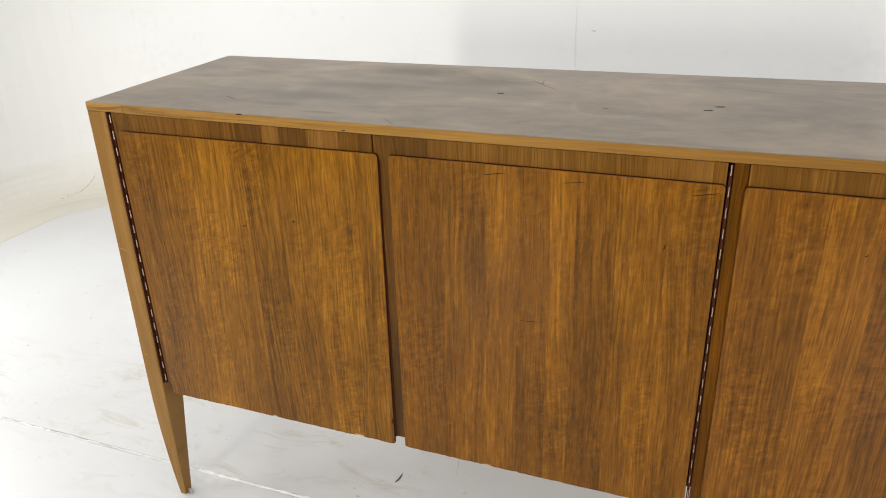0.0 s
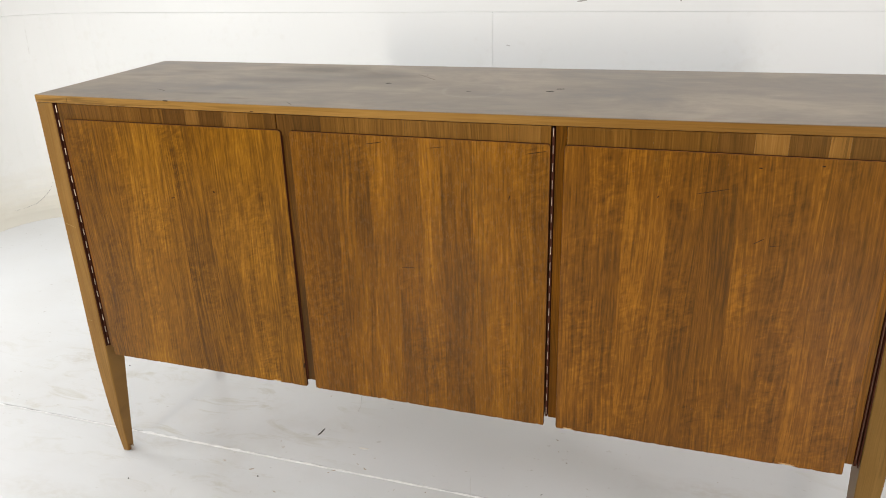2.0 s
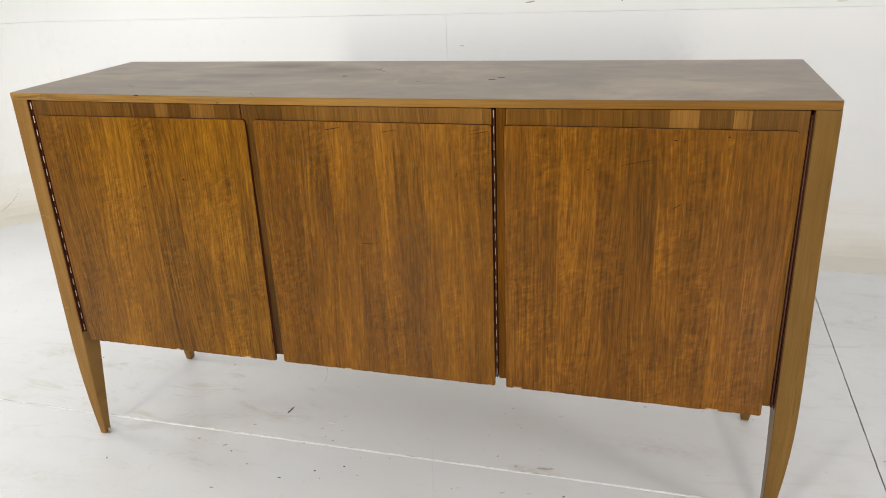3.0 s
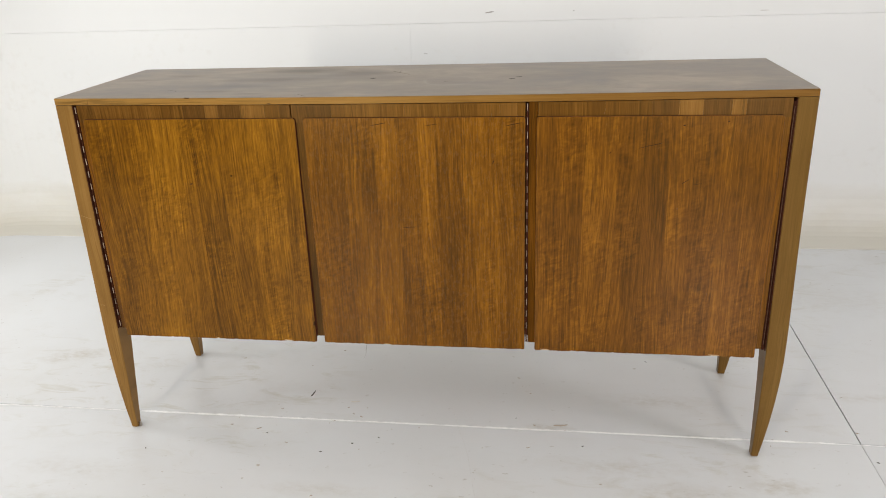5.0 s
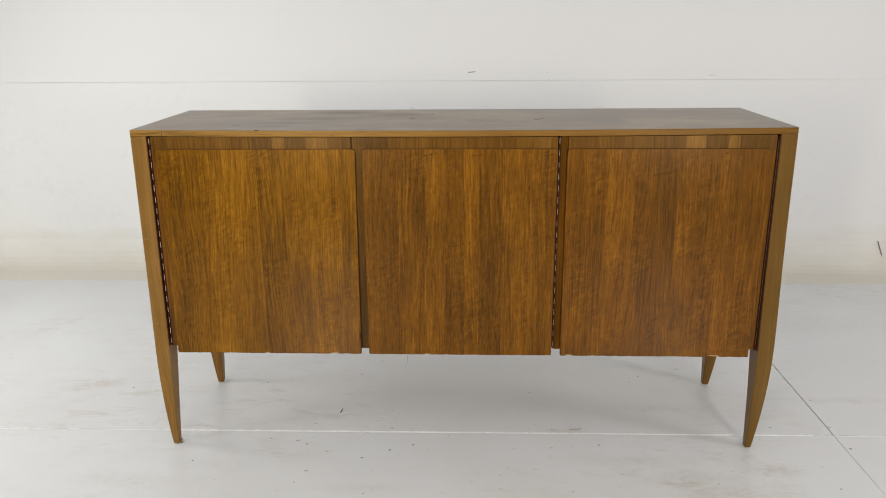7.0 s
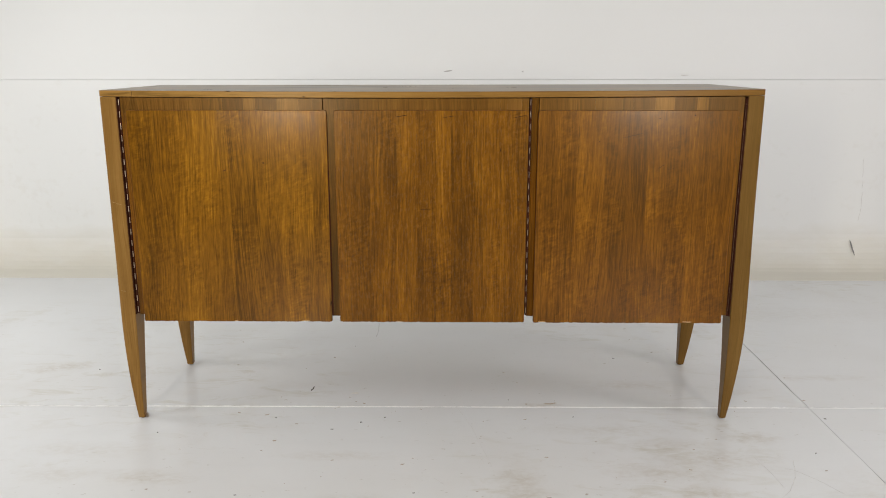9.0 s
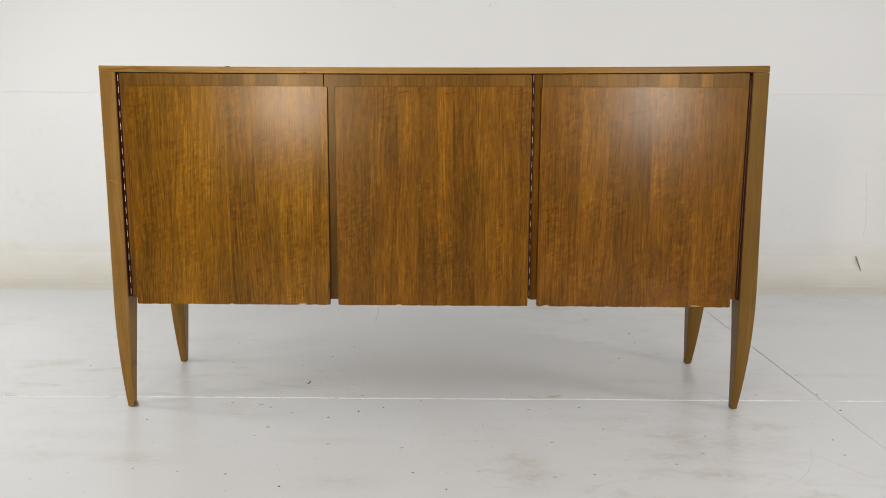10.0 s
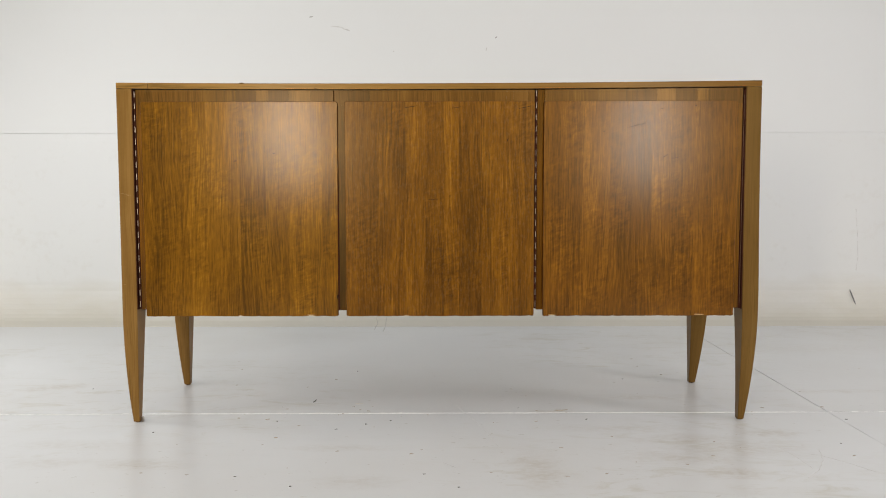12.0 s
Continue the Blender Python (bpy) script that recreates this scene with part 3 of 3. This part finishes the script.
wall_north = cyclorama()
for name, b in (("wall_east", (RIGHT_X, RIGHT_X + 0.12, SET_Y, WALL_Y + 0.12, 0, CEIL)),):
    tagged(part(name, box(*b), wall_paint), "plain white painted studio wall", "wall", kind="structure")
# unseen walls behind the set, coloured dark so the doors reflect little
for name, b in (("wall_south", (LEFT_X - 0.12, RIGHT_X + 0.12, BACK_Y - 0.12, BACK_Y, 0, CEIL)), ("wall_west", (LEFT_X - 0.12, LEFT_X, BACK_Y, SET_Y - 0.002, 0, CEIL)), ("wall_southeast", (RIGHT_X, RIGHT_X + 0.12, BACK_Y, SET_Y - 0.002, 0, CEIL))):
    tagged(part(name, box(*b), unseen_wall_grey), "unseen dark grey wall, added to keep reflections dark", "wall", kind="structure")
tagged(part("ceiling", box(LEFT_X - 0.12, RIGHT_X + 0.12, BACK_Y - 0.12, WALL_Y + 0.12, CEIL + 0.002, CEIL + 0.12), ceiling_paint), "plain grey painted ceiling", "ceiling", kind="structure")

# ---- the sideboard ----
W, DEPTH = 0.8268, 0.424
TOP_LOW, TOP_HIGH = 0.8752, 0.8905
sideboard = new("sideboard")
sideboard.location = (0, BASE_Y, 0)
tagged(sideboard, "walnut veneered three-door sideboard on tapered maple legs, worn and chipped", "sideboard")


def cabinet_part(name, bm, material, parent=None, label=""):
    """A part of the sideboard, drawn in the room's space and moved into the sideboard's own."""
    bmesh.ops.translate(bm, verts=bm.verts[:], vec=(0, -BASE_Y, 0))
    return part(name, bm, material, parent or sideboard, label)


def sag(x, y=0.0):
    return -0.0045 * (1 - (x / W) ** 2) * (1 - 0.85 * y / DEPTH) + 0.0015 * x / W + 0.0065 * y / DEPTH


def bent(bm):
    """Lets a long board hang a little in its middle."""
    for v in bm.verts:
        v.co.z += sag(v.co.x, v.co.y)
    return bm


def long_board(x0, x1, y0, y1, z0, z1, ease, n=24):
    prof = [(y0 + ease, z0), (y1, z0), (y1, z1), (y0 + ease, z1), (y0 + ease * 0.3, z1 - ease * 0.3), (y0, z1 - ease), (y0, z0 + ease), (y0 + ease * 0.3, z0 + ease * 0.3)]
    return loops([[(x0 + (x1 - x0) * i / n, y, z) for y, z in prof] for i in range(n + 1)])


def worktop():
    top = cabinet_part("top", bent(long_board(-W, W, 0.0032, DEPTH, TOP_LOW, TOP_HIGH, 0.0006)), top_wood, label="dull stained dark top with rings and scratches")
    cabinet_part("edge_strip", bent(long_board(-W, -0.7462, 0.0, 0.0030, TOP_LOW, TOP_HIGH - 0.0004, 0.0010, 6)), edge_wood, top, "golden solid edging")
    cabinet_part("edge_strip", bent(long_board(-0.7454, W, 0.0, 0.0030, TOP_LOW, TOP_HIGH - 0.0004, 0.0010, 30)), edge_wood, top, "solid edging, golden at one end and browner at the other")
    h = TOP_HIGH
    for a, b, w in (((0.216, 0.214), (0.231, 0.217), 0.008), ((0.201, 0.190), (0.215, 0.193), 0.008), ((-0.137, 0.225), (-0.125, 0.228), 0.008), ((0.052, 0.170), (0.060, 0.171), 0.003)):
        za, zb = h + sag(*a) - 0.0002, h + sag(*b) - 0.0002
        cabinet_part("stain", sliver((*a, za), (*b, zb), w, 0.0004, (0, 0, 1)), mark_top, top, "dark spot")
    for a, b in (((-0.10, 0.325), (-0.045, 0.270)), ((-0.082, 0.335), (-0.078, 0.305)), ((-0.26, 0.035), (-0.235, 0.010)), ((-0.60, 0.10), (-0.57, 0.085))):
        za, zb = h + sag(*a) - 0.0002, h + sag(*b) - 0.0002
        cabinet_part("scratch", sliver((*a, za), (*b, zb), 0.0010, 0.0004, (0, 0, 1)), mark_top, top)
    cabinet_part("nick", sliver((-0.511, 0.0002, 0.8868), (-0.499, 0.0002, 0.8865), 0.0024, 0.0006, (0, -1, 0)), mark_dark, top, "dark chipped nick")
    cabinet_part("nick", sliver((-0.319, 0.0002, 0.8735), (-0.312, 0.0002, 0.8732), 0.0018, 0.0006, (0, -1, 0)), mark_dark, top, "dark chipped nick")


worktop()


def leg_mesh(side, front):
    """A square leg, straight beside the doors, that tapers in a soft curve to a small foot."""
    rings = []
    high = TOP_LOW - 0.0008
    for i in range(25):
        z = 0.003 + (high - 0.003) * (i / 24) ** 1.7
        f = max(0.0, 1 - z / 0.30)
        outer = 0.8275 + 0.0012 * math.exp(-((z - 0.30) / 0.16) ** 2) - 0.0175 * f ** 2.3
        inner = 0.7880 + 0.0020 * min(1.0, (0.865 - z) / 0.5) + 0.0050 * f
        if side > 0:
            outer += 0.0048 * math.exp(-((z - 0.30) / 0.26) ** 2)
            inner += 0.0020 * math.exp(-((z - 0.20) / 0.20) ** 2)
        d = 0.060 - 0.040 * f ** 0.95
        if front:
            y0 = (0.022 if side > 0 else 0.004) * f ** 1.5
            y1 = y0 + d
        else:
            y1 = DEPTH - 0.001 - (0.008 if side < 0 else -0.010) * f ** 1.5
            y0 = y1 - d
            inner = 0.7800 + 0.0130 * f
        e = 0.0016
        ring = [(outer - e, y0), (outer, y0 + e), (outer, y1 - e), (outer - e, y1), (inner + e, y1), (inner, y1 - e), (inner, y0 + e), (inner + e, y0)]
        rings.append([(side * x, y, z + sag(side * outer, y) * (z / high)) for x, y in ring])
    return loops(rings)


for side in (-1, 1):
    for front in (True, False):
        leg = cabinet_part("leg", leg_mesh(side, front), leg_wood if side < 0 else leg_wood_darker, label="tapered pale maple leg" if side < 0 else "tapered maple leg in a darker, browner tone")
        # a nail-on glide under each foot
        cx = -0.8015 if side < 0 else 0.8035
        cy = (0.014 if side < 0 else 0.032) if front else DEPTH - (0.019 if side < 0 else 0.001)
        bm = loops([[(cx + r * math.cos(a * math.pi / 5), cy + r * math.sin(a * math.pi / 5), z) for a in range(10)] for r, z in ((0.0060, 0.0), (0.0075, 0.001), (0.0070, 0.0032))])
        cabinet_part("glide", bm, dark_glide, leg, "dark worn metal glide")
        if side == -1 and front:
            bm = loops([[(-0.7900 + 0.0052 * math.cos(a * math.pi / 5), 0.010 + z, 0.0075 + 0.0075 * math.sin(a * math.pi / 5)) for a in range(10)] for z in (0.0, 0.0045)])
            bmesh.ops.rotate(bm, verts=bm.verts[:], cent=(-0.79, 0.012, 0.0075), matrix=Matrix.Rotation(radians(-28), 3, "Z"))
            cabinet_part("bent_glide", bm, nickel, leg, "loose bent metal glide")
            for a, b in (((-0.823, 0.607), (-0.797, 0.599)), ((-0.822, 0.369), (-0.811, 0.367))):
                cabinet_part("scratch", sliver((a[0], 0.0002, a[1]), (b[0], 0.0002, b[1]), 0.0007, 0.0004, (0, -1, 0)), mark_pale, leg)


def carcass():
    low = 0.3065
    for side in (-1, 1):
        cabinet_part("side_panel", box(*sorted((side * 0.7885, side * 0.818)), 0.061, DEPTH - 0.062, low, TOP_LOW - 0.006), leg_wood)
    cabinet_part("bottom_panel", box(-0.7880, 0.7880, 0.0342, DEPTH - 0.02, low, low + 0.018), backing_wood)
    cabinet_part("back_panel", box(-0.7780, 0.7780, DEPTH - 0.018, DEPTH - 0.008, low + 0.019, TOP_LOW - 0.008), backing_wood)
    cabinet_part("stile", bent(box(0.2535, 0.2724, 0.0085, 0.0340, 0.3035, TOP_LOW - 0.0015, 0.0006)), stile_wood, label="narrow dark walnut stile")
    cabinet_part("stile", box(0.2380, 0.2760, 0.0346, 0.060, low + 0.019, TOP_LOW - 0.031), stile_wood)
    cabinet_part("stile", box(-0.2800, -0.2520, 0.0385, 0.060, low + 0.019, TOP_LOW - 0.031), stile_wood)
    for side in (-1, 1):
        rings = []
        for i in range(13):
            z = 0.3025 + (TOP_LOW - 0.0030 - 0.3025) * i / 12
            x1 = 0.7879 + 0.0020 * min(1.0, (0.865 - z) / 0.5)
            y0 = 0.0020
            rings.append([(side * (x1 + d), y, z) for d, y in ((0.0, y0), (0.0, 0.045), (-0.0016, 0.045), (-0.0016, y0 + 0.0006))])
        cabinet_part("dark_strip", loops(rings), hinge_and_shade_dark, label="dark red-brown strip beside the hinge")
    cabinet_part("top_rail", bent(box(-0.7780, 0.7780, 0.0345, 0.060, TOP_LOW - 0.030, TOP_LOW - 0.0012)), hinge_and_shade_dark)


carcass()

PANEL_FRONT, PANEL_BACK, BACK_FRONT, BACK_BACK = 0.0, 0.0062, 0.0065, 0.0330
FOOT_Z = 0.2842


def front_outline(x0, x1, z0, z1, seed, chips, widen=0.0):
    """Outline of a door front: rounded upper corners, and a lower edge that has lost chips."""
    rng = random.Random(seed)
    r = 0.006
    pts = []
    x = x0 + 0.003
    pts.append((x0, z0 + 0.004))
    pts.append((x0 + 0.001, z0 + 0.001))
    while x < x1 - 0.004:
        lift = max(0.0, rng.gauss(0.0002, 0.0005))
        for c, w, h in chips:
            lift = max(lift, h * max(0.0, 1 - abs(x - c) / w) * rng.uniform(0.7, 1.1))
        pts.append((x, z0 + lift))
        x += rng.uniform(0.003, 0.008)
    pts += [(x1 - 0.001, z0 + 0.001), (x1, z0 + 0.004)]
    pts += arc(x1 + widen - r, z1 - r, r, 0, 90)
    pts += arc(x0 + r, z1 - r, r, 90, 180)
    return pts


def door(k, back, face, strips, tones, hinge_x, chips, wood, seed):
    x0, x1 = back
    body = cabinet_part("door", bent(box(x0, x1, BACK_FRONT, BACK_BACK, 0.3035, 0.8731, 0.0006)), body_wood[k], label="walnut veneered door with a raised front and a patchwork frieze")
    p0, p1 = face
    z1 = 0.8402
    bm = outline_slab(front_outline(p0, p1, FOOT_Z, z1, seed, chips, 0.0030 if k == 0 else 0.0), PANEL_FRONT, PANEL_BACK, 0.0009)
    panel = cabinet_part("front_panel", bm, wood, body, "figured walnut front with a chipped lower edge")
    panel.data.materials.append(worn_edge)
    # side faces near black: dark finish, with the shadow line put into the colour
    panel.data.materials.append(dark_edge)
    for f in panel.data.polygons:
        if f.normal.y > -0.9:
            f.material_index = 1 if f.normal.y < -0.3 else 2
    for a, b, tone in zip(strips, strips[1:], tones):
        cabinet_part("veneer_piece", bent(box(a + 0.00012, b - 0.00012, BACK_FRONT - 0.0009, BACK_FRONT - 0.0001, 0.8340, 0.8729)), frieze_wood[tone], body)
    cabinet_part("hinge", box(hinge_x - 0.0019, hinge_x + 0.0019, BACK_FRONT - 0.0012, BACK_FRONT + 0.016, 0.3035, 0.8670), hinge_and_shade_dark, body, "dark piano hinge")
    n = 1 if k == 2 else 19
    half = 0.27 if k == 2 else 0.0074
    pin = None
    for i in range(n):
        z = 0.317 + (0.860 - 0.317) * i / (n - 1) if n > 1 else 0.587
        if pin is None:
            r = (0.0009, 0.0007, 0.0006)[k]
            bm = loops([[(r * math.cos(a * math.pi / 4), r * math.sin(a * math.pi / 4), s) for a in range(8)] for s in (-half, half)])
            pin = part("knuckle", bm, dull_pin if k == 2 else brass, body)
            ob = pin
        else:
            ob = new("knuckle", pin.data)
            ob.parent = body
        ob.location = (hinge_x, BACK_FRONT - 0.0018 - BASE_Y, z)
    for c, w, h in chips:
        if h > 0.0022:
            cabinet_part("chip", sliver((c - w * 0.8, PANEL_FRONT + 0.0004, FOOT_Z + h * 1.05), (c + w * 0.8, PANEL_FRONT + 0.0004, FOOT_Z + h * 0.9), h * 0.8, 0.0006, (0, -1, 0)), raw_wood, body, "pale raw chipped wood")
    return body


doors = []
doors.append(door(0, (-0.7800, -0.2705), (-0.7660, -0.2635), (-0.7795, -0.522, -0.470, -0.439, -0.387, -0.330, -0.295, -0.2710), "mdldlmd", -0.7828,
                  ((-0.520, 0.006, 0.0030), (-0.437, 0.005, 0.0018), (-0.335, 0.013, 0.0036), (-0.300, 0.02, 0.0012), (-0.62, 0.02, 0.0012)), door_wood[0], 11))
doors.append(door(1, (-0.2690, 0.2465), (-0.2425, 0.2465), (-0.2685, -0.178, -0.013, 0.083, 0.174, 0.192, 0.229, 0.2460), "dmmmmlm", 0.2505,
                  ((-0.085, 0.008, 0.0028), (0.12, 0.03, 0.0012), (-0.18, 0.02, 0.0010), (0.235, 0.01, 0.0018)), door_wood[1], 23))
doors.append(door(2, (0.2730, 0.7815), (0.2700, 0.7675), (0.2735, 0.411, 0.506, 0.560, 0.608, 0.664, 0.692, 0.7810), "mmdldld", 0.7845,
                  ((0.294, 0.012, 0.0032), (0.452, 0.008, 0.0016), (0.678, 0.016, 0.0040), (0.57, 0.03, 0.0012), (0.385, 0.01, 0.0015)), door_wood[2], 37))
# thin dark strip that paints the shadow beside the raised front's edge
cabinet_part("dark_strip", bent(box(-0.2634, -0.2600, 0.0048, 0.0063, 0.3040, 0.8330)), hinge_and_shade_dark, doors[1], "dark strip in place of the shadow where the two doors meet")


def door_marks():
    y = PANEL_FRONT + 0.0001
    rows = ((2, 0.483, 0.772, 0.534, 0.784, 0.0020, mark_dark), (2, 0.576, 0.695, 0.591, 0.705, 0.0022, mark_dark), (2, 0.600, 0.693, 0.617, 0.696, 0.0016, mark_dark),
            (2, 0.570, 0.820, 0.575, 0.820, 0.0035, mark_dark), (2, 0.657, 0.828, 0.662, 0.828, 0.0035, mark_dark), (2, 0.423, 0.761, 0.426, 0.764, 0.0030, mark_dark),
            (0, -0.428, 0.708, -0.423, 0.708, 0.0045, mark_dark), (0, -0.530, 0.687, -0.521, 0.690, 0.0060, mark_brown), (1, 0.176, 0.737, 0.178, 0.746, 0.0030, mark_dark),
            (1, -0.09, 0.823, -0.055, 0.829, 0.0022, mark_dark), (1, 0.205, 0.821, 0.240, 0.828, 0.0022, mark_dark), (1, 0.03, 0.822, 0.06, 0.826, 0.0016, mark_dark),
            (1, -0.03, 0.588, 0.0, 0.590, 0.0020, mark_dark), (0, -0.2660, 0.330, -0.2640, 0.342, 0.006, mark_dark))
    for k, ax, az, bx, bz, w, m in rows:
        cabinet_part("scratch", sliver((ax, y, az), (bx, y, bz), w * 0.65, 0.0003, (0, -1, 0)), m, doors[k])


door_marks()
# a thread that hangs from the chipped lower edge of the middle door
cabinet_part("loose_thread", tube([(-0.139, 0.004, 0.2800), (-0.1395, 0.002, 0.2700), (-0.1405, 0.001, 0.2600), (-0.1440, 0.0, 0.2500), (-0.1475, 0.0, 0.2430)], 0.0005, 4), mark_grey, doors[1], "thin grey thread")


# ---- loose dirt on the floor, cracks and scuffs ----
def flake(name, x, y, length, width, turn, material, label):
    """A crumb or curled flake with a ragged outline, thicker along its middle."""
    rng = random.Random(round(x * 9973 + y * 7919))
    a = radians(turn)
    n = 9
    low, high = [], []
    for i in range(n):
        t = 2 * math.pi * i / n
        r = rng.uniform(0.55, 1.15)
        u, v = math.cos(t) * length / 2 * r, math.sin(t) * width / 2 * r
        v += 0.35 * width * (2 * u / length) ** 2
        px, py = u * math.cos(a) - v * math.sin(a), u * math.sin(a) + v * math.cos(a)
        low.append((px, py, 0.0))
        high.append((px * 0.72, py * 0.72, min(0.0016, width * 0.4) * rng.uniform(0.6, 1.3)))
    ob = part(name, loops([low, high]), material)
    ob.location = (x, y, 0.0002)
    return tagged(ob, label, "debris", "flakes on the floor")


def floor_dirt():
    rng = random.Random(3)
    flake("debris_flake", -0.364, 0.213, 0.034, 0.005, 84, flake_dark, "dark curled flake on the white floor")
    dark = ((-1.079, 0.351), (-0.726, -0.081), (-0.432, 0.012), (-0.193, -0.014), (-0.265, -0.055), (-0.281, 0.574), (-0.306, -0.435), (0.043, -0.441),
            (0.221, 0.136), (0.393, 0.026), (1.087, 0.024), (0.971, -0.170), (0.595, 0.468), (-0.130, 0.017), (-0.435, -0.381), (-0.031, -0.367))
    for x, y in dark:
        flake("debris_flake", x, y, rng.uniform(0.005, 0.010), rng.uniform(0.002, 0.004), rng.uniform(-50, 50), flake_dark, "small dark flake on the white floor")
    brown = ((-0.541, 0.041), (-0.460, 0.030), (-0.428, 0.128), (-0.404, -0.123), (-0.268, 0.081), (-0.222, 0.119), (-0.198, 0.107), (-0.339, 0.467), (-0.644, 0.396), (-0.032, 0.070),
             (-0.239, -0.221), (-0.064, -0.239), (0.114, -0.359), (0.256, 0.262), (0.219, 0.344), (0.257, 0.009), (0.292, -0.200), (0.362, -0.367), (0.689, 0.649), (0.737, 0.528),
             (0.670, -0.156), (0.631, -0.256), (0.909, 0.136), (1.081, 0.143), (0.956, -0.256), (0.555, -0.312), (1.442, 0.607), (0.697, 0.769), (0.356, 0.117), (-0.542, -0.370),
             (-0.645, -0.359), (-0.685, 0.610), (1.098, 0.311), (-0.245, 0.149), (-0.366, -0.025), (0.270, 0.108), (0.275, -0.381))
    for x, y in brown:
        flake("debris_flake", x, y, rng.uniform(0.006, 0.014), rng.uniform(0.002, 0.004), rng.uniform(-30, 30), flake_brown, "small brown flake on the white floor")
    flake("debris_flake", -0.231, 0.178, 0.028, 0.006, 8, flake_pale, "pale curled paint flake on the white floor")
    flake("debris_flake", 0.335, 0.112, 0.052, 0.006, 3, flake_brown, "flattened greenish brown shaving beside the floor joint")
    for i in range(26):
        x, y = rng.uniform(-0.75, 0.95), rng.gauss(-0.03, 0.20)
        flake("debris_flake", x, y, rng.uniform(0.003, 0.007), rng.uniform(0.0015, 0.003), rng.uniform(0, 180), flake_brown, "tiny speck of dirt on the white floor")


floor_dirt()


def crack(points, r, material, parent, name="crack"):
    """A hairline mark that wanders along points."""
    fine = []
    rng = random.Random(len(points))
    for p, q in zip(points, points[1:]):
        for i in range(8):
            m = Vector(p).lerp(Vector(q), i / 8)
            fine.append(m + Vector((rng.uniform(-1, 1), rng.uniform(-1, 1), 0)) * r * 2)
    fine.append(Vector(points[-1]))
    return part(name, tube(fine, r, 4), material, parent)


crack([(0.050, 0.154, 0), (0.110, -0.041, 0), (0.157, -0.264, 0)], 0.00045, mark_soft, floor)
crack([(0.898, -0.208, 0), (0.872, -0.280, 0), (0.829, -0.347, 0), (0.785, -0.390, 0)], 0.0007, mark_soft, floor)
crack([(0.809, -0.194, 0), (0.819, -0.267, 0), (0.822, -0.334, 0)], 0.0005, mark_soft, floor)
crack([(0.861, -0.246, 0), (0.878, -0.252, 0), (0.912, -0.293, 0), (0.949, -0.358, 0)], 0.0006, mark_soft, floor)
crack([(0.009, -0.295, 0), (0.038, -0.329, 0)], 0.0006, mark_soft, floor)


def on_cove(turn, z):
    """A place on the cyclorama's rounded corner, at a turn round it and a height."""
    rise = min(1.0, max(0.0, (0.0022 + COVE - z) / COVE))
    r = CORNER - (COVE - COVE * math.sqrt(1 - rise * rise) if z < COVE else 0.0) - 0.0003
    return LEFT_X + CORNER + r * math.cos(radians(turn)), WALL_Y - CORNER + r * math.sin(radians(turn)), z


crack([on_cove(a, z) for a, z in ((131.0, 0.107), (132.9, 0.078), (135.3, 0.056), (141.1, 0.028), (147.4, 0.0205), (153.5, 0.0184))], 0.0011, mark_grey, wall_north)
crack([on_cove(a, z) for a, z in ((127.9, 0.845), (128.3, 0.774), (128.7, 0.707))], 0.0006, mark_soft, wall_north)
crack([(-0.3025, 1.595, 0.0050), (-0.297, 1.50, 0.0016), (-0.301, 1.377, 0.0003)], 0.0010, mark_grey, floor)
crack([(2.021, WALL_Y, 0.529), (2.031, WALL_Y, 0.426), (2.039, WALL_Y, 0.293), (2.032, WALL_Y, 0.229)], 0.0009, mark_soft, wall_north, "drip")


def wall_scuffs():
    y = WALL_Y - 0.0001
    rows = ((-0.631, 1.451, -0.613, 1.454, 0.005, mark_grey), (-0.53, 1.409, -0.469, 1.402, 0.004, mark_soft), (-0.474, 1.398, -0.436, 1.386, 0.005, mark_soft),
            (0.216, 1.29, 0.22, 1.308, 0.004, mark_soft), (0.26, 1.35, 0.268, 1.358, 0.005, mark_grey), (-0.232, 1.288, -0.225, 1.29, 0.004, mark_soft),
            (0.014, 0.937, 0.051, 0.942, 0.005, mark_grey), (0.38, 0.937, 0.386, 0.938, 0.004, mark_grey), (1.122, 0.92, 1.158, 0.92, 0.004, mark_soft), (-0.256, 0.777, -0.239, 0.774, 0.004, mark_soft))
    for ax, az, bx, bz, w, m in rows:
        part("scuff", sliver((ax, y, az), (bx, y, bz), w, 0.0004, (0, -1, 0)), m, wall_north)
    part("scuff", sliver((2.0000, 1.7150, 0.1330), (2.0080, 1.6730, 0.0670), 0.006, 0.0030, (0, -0.84, 0.54)), mark_black, wall_north, "dark feather-shaped scuff")


wall_scuffs()
